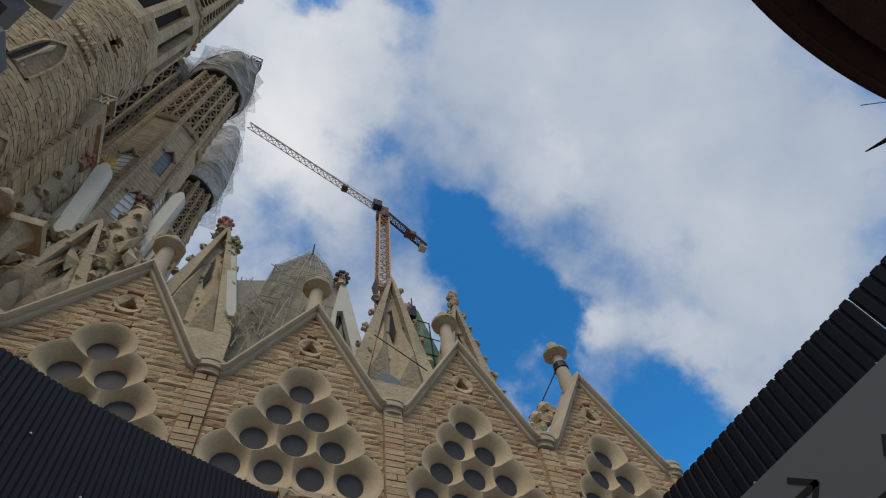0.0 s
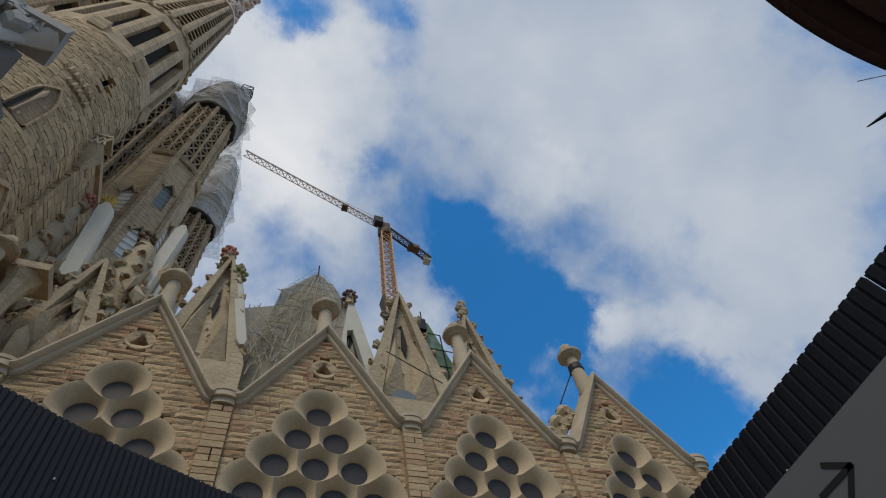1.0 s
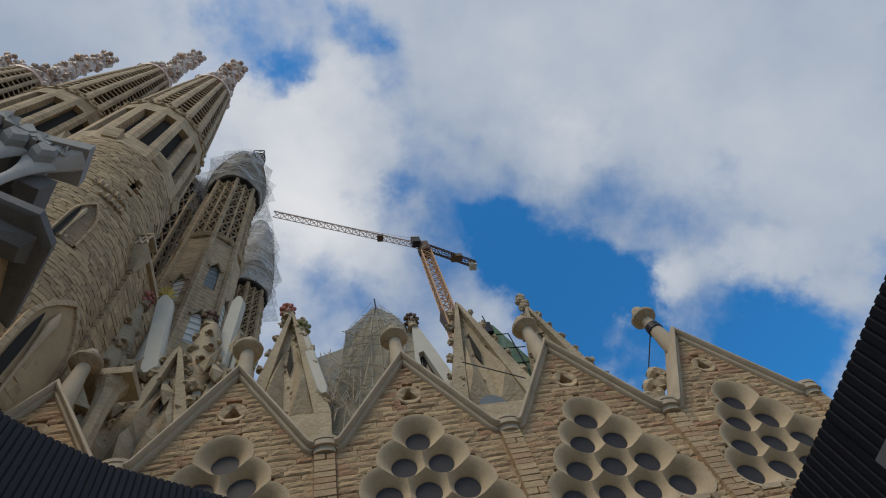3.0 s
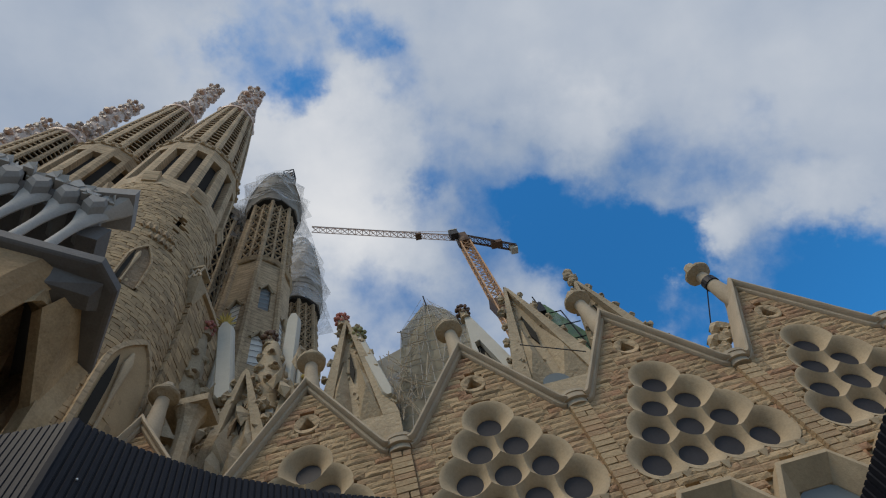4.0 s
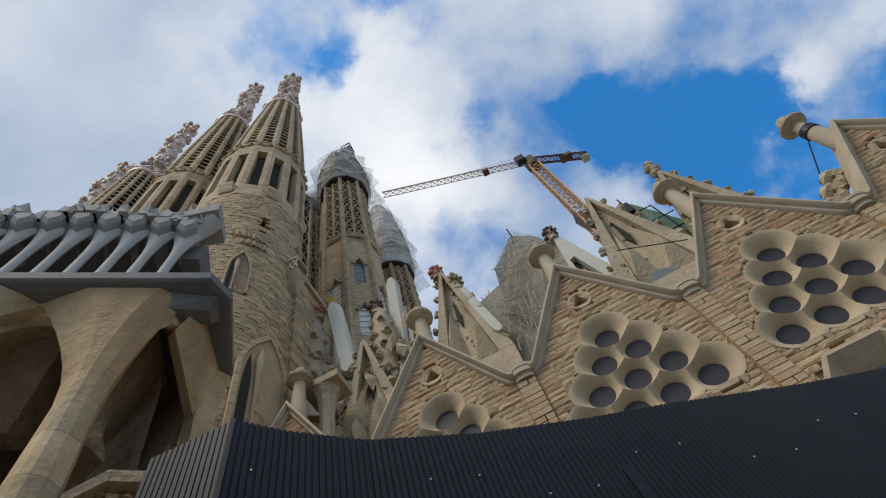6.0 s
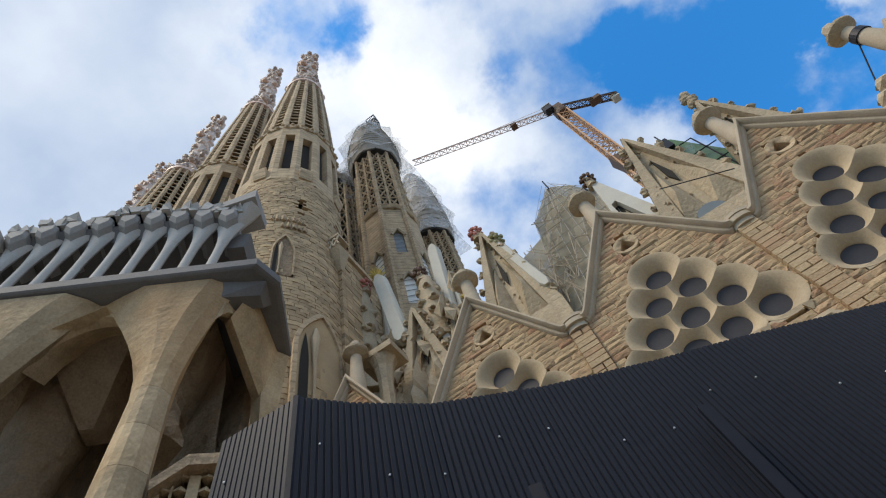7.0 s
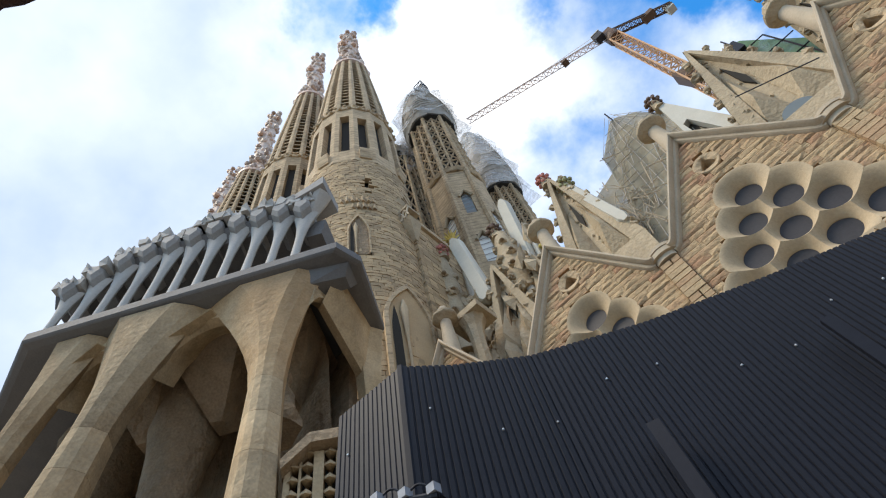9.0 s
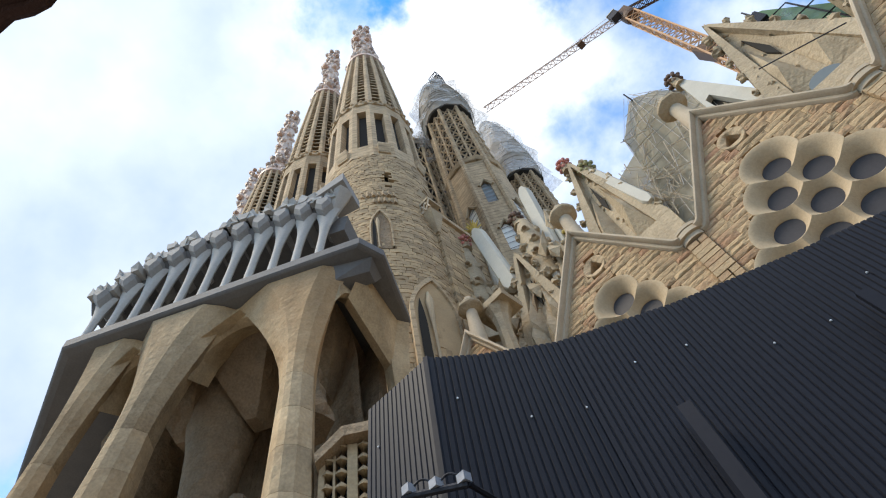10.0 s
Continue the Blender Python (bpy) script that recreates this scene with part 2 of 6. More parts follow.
def net_material(name, colour, clear):
    m = bpy.data.materials.new(name)
    m.use_nodes = True
    t = m.node_tree
    b = t.nodes["Principled BSDF"]
    b.inputs["Base Color"].default_value, b.inputs["Roughness"].default_value = (*colour, 1), 0.9
    n = t.nodes.new("ShaderNodeTexNoise")
    n.inputs["Scale"].default_value, n.inputs["Detail"].default_value = 0.9, 8.0
    g = t.nodes.new("ShaderNodeNewGeometry")
    t.links.new(g.outputs["Position"], n.inputs["Vector"])
    r = t.nodes.new("ShaderNodeMapRange")
    r.inputs["From Min"].default_value, r.inputs["From Max"].default_value = 0.3, 0.7
    r.inputs["To Min"].default_value, r.inputs["To Max"].default_value = 1 - clear - 0.18, 1 - clear + 0.18
    t.links.new(n.outputs["Fac"], r.inputs["Value"])
    t.links.new(r.outputs[0], b.inputs["Alpha"])
    return m


NET_CLEAR = net_material("sheer debris net", (0.72, 0.72, 0.72), 0.70)
NET_TAN = net_material("tan debris net", (0.32, 0.285, 0.205), 0.25)
NET_GREEN = net_material("green debris net", (0.11, 0.20, 0.10), 0.22)


# ---- mesh tools ----
class Mesh:
    """Collects vertices and faces of one part."""

    def __init__(self):
        self.v, self.f = [], []

    def add(self, verts, faces):
        n = len(self.v)
        self.v.extend(tuple(p) for p in verts)
        self.f.extend(tuple(i + n for i in f) for f in faces)
        return self

    def box(self, x0, x1, y0, y1, z0, z1, m=None):
        p = [Vector((x, y, z)) for z in (z0, z1) for y in (y0, y1) for x in (x0, x1)]
        if m is not None:
            p = [m @ q for q in p]
        return self.add(p, [(0, 2, 3, 1), (4, 5, 7, 6), (0, 1, 5, 4), (2, 6, 7, 3), (0, 4, 6, 2), (1, 3, 7, 5)])

    def rings(self, rings, close=True, caps=True):
        n = len(rings[0])
        v = [p for r in rings for p in r]
        f = []
        for i in range(len(rings) - 1):
            for j in range(n if close else n - 1):
                a, b = i * n + j, i * n + (j + 1) % n
                f.append((a, b, b + n, a + n))
        if caps:
            f.append(tuple(range(n - 1, -1, -1)))
            f.append(tuple(range((len(rings) - 1) * n, len(rings) * n)))
        return self.add(v, f)

    def tube(self, points, radii, n=8, turn=0.0, flat=1.0):
        pts = [Vector(p) for p in points]
        if isinstance(radii, (int, float)):
            radii = [radii] * len(pts)
        rings = []
        for i, p in enumerate(pts):
            d = (pts[min(i + 1, len(pts) - 1)] - pts[max(i - 1, 0)]).normalized()
            ref = Vector((0, 0, 1)) if abs(d.z) < 0.95 else Vector((0, 1, 0))
            s = d.cross(ref).normalized()
            u = s.cross(d).normalized()
            rings.append([p + radii[i] * (math.cos(turn + 2 * math.pi * k / n) * s + flat * math.sin(turn + 2 * math.pi * k / n) * u) for k in range(n)])
        return self.rings(rings)

    def lathe(self, profile, n=24, at=(0, 0, 0), turn=0.0, wave=0.0):
        o = Vector(at)
        return self.rings([[o + Vector((r * (1 + wave * (k % 2)) * math.cos(turn + 2 * math.pi * k / n), r * (1 + wave * (k % 2)) * math.sin(turn + 2 * math.pi * k / n), z)) for k in range(n)] for r, z in profile])

    def prism(self, poly, axis, a, b, m=None):
        """A polygon of 2D points drawn out along an axis from a to b."""
        def lift(u, w, c):
            p = {"y": (u, c, w), "x": (c, u, w), "z": (u, w, c)}[axis]
            return m @ Vector(p) if m is not None else Vector(p)
        n = len(poly)
        v = [lift(u, w, a) for u, w in poly] + [lift(u, w, b) for u, w in poly]
        f = [(i, (i + 1) % n, n + (i + 1) % n, n + i) for i in range(n)] + [tuple(range(n - 1, -1, -1)), tuple(range(n, 2 * n))]
        return self.add(v, f)

    def blob(self, at, r, n=7, squash=1.0, rough=0.0, rng=None):
        o, rings = Vector(at), []
        for i in range(n):
            a = math.pi * (i + 0.02) / (n - 1 + 0.04)
            rings.append([o + Vector((math.sin(a) * math.cos(2 * math.pi * k / (n + 2)), math.sin(a) * math.sin(2 * math.pi * k / (n + 2)), squash * math.cos(a))) * (r * (1 + (rng.uniform(-rough, rough) if rng else 0))) for k in range(n + 2)])
        return self.rings(rings)


def part(name, mesh, mat, parent=None, label="", smooth=False, loc=None):
    if isinstance(mesh, Mesh):
        d = bpy.data.meshes.new(name)
        d.from_pydata(mesh.v, [], mesh.f)
        bm = bmesh.new()
        bm.from_mesh(d)
        bmesh.ops.recalc_face_normals(bm, faces=bm.faces)
        bm.to_mesh(d)
        bm.free()
        d.materials.append(mat)
        if smooth:
            d.polygons.foreach_set("use_smooth", [True] * len(d.polygons))
            d.set_sharp_from_angle(angle=radians(38))
    else:
        d = mesh
    ob = new(name, d)
    if loc is not None:
        ob.matrix_basis = loc
    if parent is not None:
        ob.parent = parent
    if label:
        tagged(ob, label)
    return ob


def empty(name, at=(0, 0, 0), label="", category="", group="", kind=""):
    ob = new(name)
    ob.empty_display_size = 0.3
    ob.matrix_basis = Matrix.Translation(at)
    return tagged(ob, label, category, group, kind)


def arc(cx, cz, r, a0, a1, n):
    return [(cx + r * math.cos(radians(a0 + (a1 - a0) * i / n)), cz + r * math.sin(radians(a0 + (a1 - a0) * i / n))) for i in range(n + 1)]


rng = random.Random(7)

# ---- ground ----
g = Mesh()
g.add([(-1500, -1500, 0), (1500, -1500, 0), (1500, 1500, 0), (-1500, 1500, 0)], [(0, 1, 2, 3)])
tagged(part("ground", g, GROUND), "grey paved ground round the basilica", "ground", kind="structure")

# ---- nave wall with its gables ----
APEX, VALLEY, BAY = 23.78, 18.38, 7.5
BAYS = [-7.5, 0.0, 7.5, 15.0, 22.5]
HALF = 3.3          # half width of a gable at the valley
CIRCLES = [(0.0, 18.56)] + [(x, 17.30) for x in (-0.74, 0.74)] + [(x, 16.00) for x in (-1.48, 0, 1.48)] + [(x, 14.70) for x in (-2.22, -0.74, 0.74, 2.22)]
R_OUT, R_IN, DEEP = 1.10, 0.51, 0.46
HOLE = (0.0, 21.0, 0.36)


def gable_top(x):
    """Height of the wall's top at x."""
    return max(VALLEY, APEX - 0.25 - abs(((x + BAY / 2) % BAY) - BAY / 2) * (APEX - VALLEY) / HALF)


wall = empty("wall_nave", (7.5, 0.4, 0), "honey-coloured rough ashlar nave wall with a row of steep gables", "wall", kind="structure")


def hung(ob_parent, name, mesh, mat, label="", smooth=False):
    """A part given in world places under a thing that stands elsewhere."""
    ob = part(name, mesh, mat, ob_parent, label, smooth)
    ob.matrix_parent_inverse = ob_parent.matrix_basis.inverted()
    return ob


# the core behind the blocks: columns of wall between window shafts
core = Mesh()
X0, X1 = -11.3, 26.6
for b in BAYS:
    left, right = (X0 if b == BAYS[0] else b - 3.75), (X1 if b == BAYS[-1] else b + 3.75)
    core.prism([(left, 0), (left, VALLEY), (b - HALF, VALLEY), (b - 3.5, 13.08), (b - 3.5, 0)], "y", 0.12, 1.1)
    core.prism([(right, 0), (b + 3.5, 0), (b + 3.5, 13.08), (b + HALF, VALLEY), (right, VALLEY)], "y", 0.12, 1.1)
    core.prism([(b - HALF, VALLEY), (b - 0.95, 18.98), (b, 19.68), (b - 0.37, 21.00), (b, 21.43), (b, APEX - 0.2)], "y", 0.12, 1.1)
    core.prism([(b + HALF, VALLEY), (b, APEX - 0.2), (b, 21.43), (b + 0.37, 21.00), (b, 19.68), (b + 0.95, 18.98)], "y", 0.12, 1.1)
    core.prism([(b - HALF, VALLEY), (b - 3.5, 13.08), (b - 3.2, 13.78), (b - 3.17, 15.08), (b - 2.45, 16.38), (b - 1.72, 17.68), (b - 0.95, 18.98)], "y", 0.12, 1.1)
    core.prism([(b + HALF, VALLEY), (b + 0.95, 18.98), (b + 1.72, 17.68), (b + 2.45, 16.38), (b + 3.17, 15.08), (b + 3.2, 13.78), (b + 3.5, 13.08)], "y", 0.12, 1.1)
    core.prism([(b - 3.5, 0), (b - 3.5, 13.08), (b - 3.2, 13.78), (b, 13.78), (b + 3.2, 13.78), (b + 3.5, 13.08), (b + 3.5, 0)], "y", 0.12, 1.1)
hung(wall, "core", core, MORTAR)


def funnel(cx, cz, others):
    """One splayed window mouth; its rim stops where the next mouth begins."""
    m, n = Mesh(), 60
    steps = [0.0, 0.05, 0.2, 0.45, 0.7, 0.88, 0.97, 1.0]
    rings = []
    reach = []
    for k in range(n):
        a = 2 * math.pi * k / n
        d = R_OUT
        for ox, oz in others:
            dx, dz = ox - cx, oz - cz
            L = math.hypot(dx, dz)
            c = (dx * math.cos(a) + dz * math.sin(a)) / L
            if c > 1e-3:
                d = min(d, L / 2 / c)
        reach.append(d)
    for s in steps:
        ring = []
        for k in range(n):
            a = 2 * math.pi * k / n
            r = R_IN + (reach[k] - R_IN) * s
            u = (r - R_IN) / (R_OUT - R_IN)
            ring.append((cx + r * math.cos(a), -0.07 + (DEEP + 0.07) * (1 - min(1, u)) ** 1.75, cz + r * math.sin(a)))
        rings.append(ring)
    rings.insert(0, [(cx + R_IN * math.cos(2 * math.pi * k / n), DEEP + 0.1, cz + R_IN * math.sin(2 * math.pi * k / n)) for k in range(n)])
    rings.append([(cx + reach[k] * math.cos(2 * math.pi * k / n), 0.2 if reach[k] > R_OUT - 1e-4 else rings[-1][k][1] + 0.05, cz + reach[k] * math.sin(2 * math.pi * k / n)) for k in range(n)])
    return m.rings(rings, caps=False)


def rose_window(b):
    thing = empty("window", (b, 0.3, 15.0), "pale stone tracery window of ten round splayed openings with dark glass", "window", "nave tracery windows", "structure")
    for cx, cz in CIRCLES:
        f = hung(thing, "splayed_ring", funnel_at(b, cx, cz), DRESSED, smooth=True)
        pane = Mesh().prism(arc(b + cx, cz, R_IN + 0.02, 0, 351, 39), "y", DEEP + 0.03, DEEP + 0.07)
        hung(thing, "pane", pane, GLASS, "dark leaded glass pane")
    # stepped fringe under the lowest row, with a pointed tongue below each joint
    low = CIRCLES[-1][1]
    edge = [(b - 2.75, low - 0.9)]
    for k in range(4):
        c = b - 2.22 + 1.48 * k
        edge += [(c - 0.52, low - 1.10), (c + 0.30, low - 1.10), (c + 0.34, low - 1.0), (c + 0.74, low - 0.96)]
    edge[-1] = (b + 2.75, low - 0.9)
    hung(thing, "fringe", Mesh().prism(edge + [(b + 2.6, low - 0.88), (b - 2.6, low - 0.88)], "y", -0.06, 0.2), DRESSED)
    for k in range(4):
        c = b - 1.72 + 1.48 * k
        tongue = Mesh().rings([[(c - 0.17, 0.05, low - 0.98), (c + 0.17, 0.05, low - 0.98), (c + 0.17, -0.14, low - 0.98), (c - 0.17, -0.14, low - 0.98)], [(c - 0.04, 0.05, low - 1.26), (c + 0.04, 0.05, low - 1.26), (c + 0.04, -0.06, low - 1.26), (c - 0.04, -0.06, low - 1.26)]])
        hung(thing, "tongue", tongue, DRESSED)
    return thing


def funnel_at(b, cx, cz):
    near = [(b + ox, oz) for ox, oz in CIRCLES if (ox, oz) != (cx, cz) and math.hypot(ox - cx, oz - cz) < 2.2]
    return funnel(b + cx, cz, near)


for b in BAYS:
    rose_window(b)
    # small round vent with its three-cornered hole
    v = Mesh()
    x, z, r = HOLE
    n = 36
    hole = []
    for k in range(n):
        a = 2 * math.pi * k / n
        tri = 0.24 / max(0.5, math.cos(((a + math.pi / 2 + math.pi / 3) % (2 * math.pi / 3)) - math.pi / 3) * 1.0)
        hole.append(min(tri * 0.85 + 0.04, 0.40))
    rings = []
    for rr, y in ((None, 0.75), (None, 0.06), (0.44, -0.03), (0.56, -0.05), (0.60, 0.0), (0.60, 0.15)):
        rings.append([(b + x + (hole[k] if rr is None else rr) * math.cos(2 * math.pi * k / n), y, z + (hole[k] if rr is None else rr) * math.sin(2 * math.pi * k / n)) for k in range(n)])
    v.rings(rings, caps=False)
    vent = hung(wall, "vent_ring", v, TOWER_DRESSED, "round stone vent with a three-cornered opening", smooth=True)
    # near-black sheet paints the shade behind the vent hole
    hung(wall, "vent_back", Mesh().box(b - 0.5, b + 0.5, 0.8, 0.85, z - 0.5, z + 0.5), SHADE_BLACK)


# cornice: one moulding along each gable slope
def strip(points, profile):
    """A moulding along points in the wall's plane; profile: (across, y), across measured outward from the wall's edge."""
    m, rings = Mesh(), []
    P = [Vector((x, 0, z)) for x, z in points]
    for i, p in enumerate(P):
        d0 = (P[i] - P[i - 1]).normalized() if i else (P[1] - P[0]).normalized()
        d1 = (P[i + 1] - P[i]).normalized() if i < len(P) - 1 else d0
        n0, n1 = Vector((-d0.z, 0, d0.x)), Vector((-d1.z, 0, d1.x))
        nn = (n0 + n1).normalized()
        k = 1 / max(0.35, nn.dot(n0))
        rings.append([p + nn * (u * k) + Vector((0, y, 0)) for u, y in profile])
    return m.rings(rings)


PROFILE = [(-0.28, 0.1), (-0.28, -0.09), (-0.21, -0.19), (-0.11, -0.21), (-0.09, -0.38), (-0.02, -0.47), (0.06, -0.46), (0.10, -0.36), (0.10, 1.3)]
for b in BAYS:
    s = (APEX - VALLEY) / HALF
    left = [(b - 3.36, VALLEY - 0.05), (b - 3.24, VALLEY - 0.01), (b - 3.14, VALLEY + 0.09), (b - 3.0, VALLEY + 0.32), (b - 1.6, APEX - 1.6 * s - 0.1), (b - 0.16, APEX - 0.16 * s - 0.05)]
    right = [(2 * b - x, z) for x, z in reversed(left)]
    hung(wall, "cornice", strip(left + [(b, APEX)] + right, PROFILE), CORNICE, "pale moulded stone cornice", smooth=True)
# caps over the pilasters
for v in [b + 3.75 for b in BAYS] + [BAYS[0] - 3.75]:
    cap = Mesh()
    for r, z0, z1, y in ((0.44, VALLEY - 0.40, VALLEY - 0.16, -0.1), (0.60, VALLEY - 0.16, VALLEY + 0.06, -0.22), (0.54, VALLEY + 0.06, VALLEY + 0.12, -0.2), (0.60, VALLEY + 0.12, VALLEY + 0.28, -0.24)):
        cap.prism([(v - r, 1.2), (v - r, -0.1)] + [(v + r * math.cos(radians(a)), -0.1 + (y - 0.1) * 1.1 * math.sin(radians(a))) for a in range(170, 9, -10)] + [(v + r, -0.1), (v + r, 1.2)], "z", z0, z1)
    hung(wall, "valley_cap", cap, CORNICE, "pale rounded stone cap between two gables")


# finials on the gables
def finial(b):
    f = empty("gable_finial", (b, 0.35, APEX - 0.6), "pale round stone finial with a flat scalloped disc on a gable", "finial", "gable finials")
    sh = Mesh().lathe([(0.46, APEX - 0.9), (0.46, APEX + 0.2), (0.40, APEX + 1.0), (0.345, APEX + 1.8), (0.33, APEX + 2.55)], 20, (b, 0.62, 0))
    hung(f, "shaft", sh, CORNICE, smooth=True)
    n = 28
    d = Mesh().rings([[(b + r * (1 + 0.035 * (k % 4 == 0)) * math.cos(2 * math.pi * k / n), 0.62 + r * (1 + 0.035 * (k % 4 == 0)) * math.sin(2 * math.pi * k / n), z) for k in range(n)] for r, z in ((0.36, APEX + 2.35), (0.68, APEX + 2.56), (0.74, APEX + 2.62), (0.74, APEX + 2.78), (0.46, APEX + 2.9))])
    hung(f, "disc", d, SCULPT, "weathered scalloped disc")
    k = Mesh().lathe([(0.30, APEX + 2.9), (0.34, APEX + 3.2), (0.31, APEX + 3.5), (0.2, APEX + 3.68)], 14, (b, 0.62, 0), wave=0.12)
    hung(f, "crown", k, CORNICE)
    return f


for b in BAYS:
    finial(b)
band = Mesh().lathe([(0.44, APEX + 1.3), (0.45, APEX + 1.32), (0.43, APEX + 1.75), (0.42, APEX + 1.77)], 20, (22.5, 0.62, 0))
tagged(part("strap", band, STEEL_DARK), "black strap round a gable finial", "strap")
stay = Mesh().tube([(22.3, 0.9, APEX + 1.5), (19.6, 3.2, VALLEY + 2.0)], 0.035, 6)
tagged(part("stay_rod", stay, STEEL_DARK), "dark steel stay rod tied to a finial", "rod")

# ---- behind the gables: aisle roofs and the body of the nave ----
roof = Mesh()
for b in BAYS:
    roof.prism([(b - 3.75, VALLEY - 0.3), (b, APEX - 1.4), (b + 3.75, VALLEY - 0.3)], "y", 1.1, 5.0)
tagged(part("aisle_roof", roof, SCULPT), "weathered stone aisle roof behind the gables", "roof", kind="structure")

# ---- bell towers of the transept ----
def tower(name, ax, ay, base_r, top, slots, label, courses, scale=1.0, phase=0.0):
    """A tapering round bell tower: coursed stone below, tall openings, a belt, louvred slots and a knobbed finial."""
    t = empty(name, (ax, ay, 0), label, "bell tower", "bell towers")
    z_small, z_win0, z_win1, z_belt, z_top = (s * scale for s in (45.0, 52.5, 64.5, 68.0, 104.0))

    def radius(z):
        u = max(0.0, z / z_top)
        return base_r * (1.0 - 0.12 * min(1, u / 0.6) - 0.33 * max(0, (u - 0.6) / 0.4) ** 1.3)

    def at(a, r, z):
        return (ax + r * math.cos(a), ay + r * math.sin(a), z)

    # inner core, coloured near-black for the shade where the openings look in
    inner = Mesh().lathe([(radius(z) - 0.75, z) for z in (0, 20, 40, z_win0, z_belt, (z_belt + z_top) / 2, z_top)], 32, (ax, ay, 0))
    hung(t, "inner_core", inner, SHADE_BLACK)
    face = math.atan2(-16.2 - ay, 4.0 - ax)
    # coursed blocks of the lower drum
    blocks = Mesh()
    brn = random.Random(3)
    step = 2 * math.pi / slots
    if courses:
        z = courses[0]
        while z < z_win0 - 1.5:
            h = brn.uniform(0.30, 0.44)
            r = radius(z)
            a = -1.75 + brn.uniform(0, 0.1)
            while a < 1.75:
                w = brn.uniform(0.5, 1.25) / r
                aa, ab = face + a + 0.003, face + a + w - 0.003
                out = r + brn.uniform(-0.01, 0.035)
                mid_a = ((face + (a + w / 2) - face - phase) / step) % 1.0
                small = z_small - 1.7 < z < z_small + 1.5 and abs(mid_a - 0.5) < 0.17 and (int(((a + w / 2) - phase) // step) % 2 == 0)
                if not small:
                    P = [at(aa, r - 0.5, z + 0.02), at(ab, r - 0.5, z + 0.02), at(ab, out - 0.03, z + 0.02), at((aa + ab) / 2, out + 0.004, z + 0.02), at(aa, out - 0.03, z + 0.02)]
                    Q = [(x, y, zz + h - 0.045) for x, y, zz in P]
                    blocks.add(P + Q, [(2, 3, 8, 7), (3, 4, 9, 8), (1, 2, 7, 6), (4, 0, 5, 9), (5, 6, 7, 8, 9), (4, 3, 2, 1, 0)])
                a += w
            z += h
        drum = Mesh().lathe([(radius(z) - 0.08, z) for z in (0, 15, 30, z_small - 2.0)], 48, (ax, ay, 0))
        hung(t, "drum_core", drum, MORTAR)
        b = hung(t, "coursed_masonry", blocks, TOWER, "coursed honey-brown stone drum")
        tagged(b, kind="stuff")
    else:
        hung(t, "drum", Mesh().lathe([(radius(z), z) for z in (0, 20, z_small, z_win0)], 40, (ax, ay, 0)), TOWER_DRESSED, smooth=True)
    # piers between the openings, up past the belt
    lou = Mesh()
    for k in range(slots):
        a = face + phase + step * k
        for z0, z1, cut in ((z_win0 - 1.6, z_belt, 0.27), (z_belt + 0.9, z_top, 0.28)):
            m = Mesh()
            rings = []
            for i in range(7):
                z = z0 + (z1 - z0) * i / 6
                r = radius(z)
                w = step * (0.5 - cut)
                rings.append([at(a - w, r - 1.0, z), at(a + w, r - 1.0, z), at(a + w, r - 0.02, z), at(a, r + 0.07, z), at(a - w, r - 0.02, z)])
            m.rings(rings)
            hung(t, "pier", m, TOWER_DRESSED)
        # sill, lintel and louvres of the opening beside the pier
        a2 = a + step / 2
        w = step * 0.28
        hi = k % 2
        for z0, z1 in ((z_win0 - 1.6, z_win0 + (1.2 if hi else 0.0)), (z_win1 + (0.8 if hi else 0.0), z_belt)):
            sill = Mesh().rings([[at(a2 - w, radius(z) - 0.9, z), at(a2 + w, radius(z) - 0.9, z), at(a2 + w, radius(z) - 0.03, z), at(a2 - w, radius(z) - 0.03, z)] for z in (z0, z1)])
            hung(t, "opening_surround", sill, TOWER_DRESSED)
        if courses and hi == 0:
            hood = Mesh()
            zz = z_win0
            hood.rings([[at(a2 - w, radius(zz) - 0.1, z), at(a2 + w, radius(zz) - 0.1, z), at(a2 + w, radius(zz) + 0.5 * q, z), at(a2 - w, radius(zz) + 0.5 * q, z)] for z, q in ((zz - 1.0, 0.3), (zz + 0.4, 1.0), (zz + 0.9, 0.8))])
            hung(t, "sill_block", hood, TOWER_DRESSED)
        z = z_belt + 2.2
        while z < z_top - 1.2:
            r = radius(z)
            lou.rings([[at(a2 - w, r - 0.85, z + 0.55), at(a2 + w, r - 0.85, z + 0.55), at(a2 + w, r - 0.16, z), at(a2 - w, r - 0.16, z)], [at(a2 - w, r - 0.85, z + 0.85), at(a2 + w, r - 0.85, z + 0.85), at(a2 + w, r - 0.16, z + 0.34), at(a2 - w, r - 0.16, z + 0.34)]])
            z += 1.75
    tagged(hung(t, "louvres", lou, TOWER_DRESSED, "sloping stone louvres"), kind="stuff")
    # belt of carved knobs, then the collar
    belt = Mesh().lathe([(radius(z_belt) - 0.8, z_belt - 0.1), (radius(z_belt) + 0.12, z_belt), (radius(z_belt) + 0.18, z_belt + 0.5), (radius(z_belt) + 0.05, z_belt + 1.0), (radius(z_belt) - 0.8, z_belt + 1.0)], 48, (ax, ay, 0))
    hung(t, "belt", belt, TOWER_DRESSED, smooth=True)
    knobs = Mesh()
    for k in range(56):
        a = 2 * math.pi * k / 56
        knobs.blob(at(a, radius(z_belt) + 0.16, z_belt + 0.5 + 0.32 * (-1) ** k), 0.26, 5)
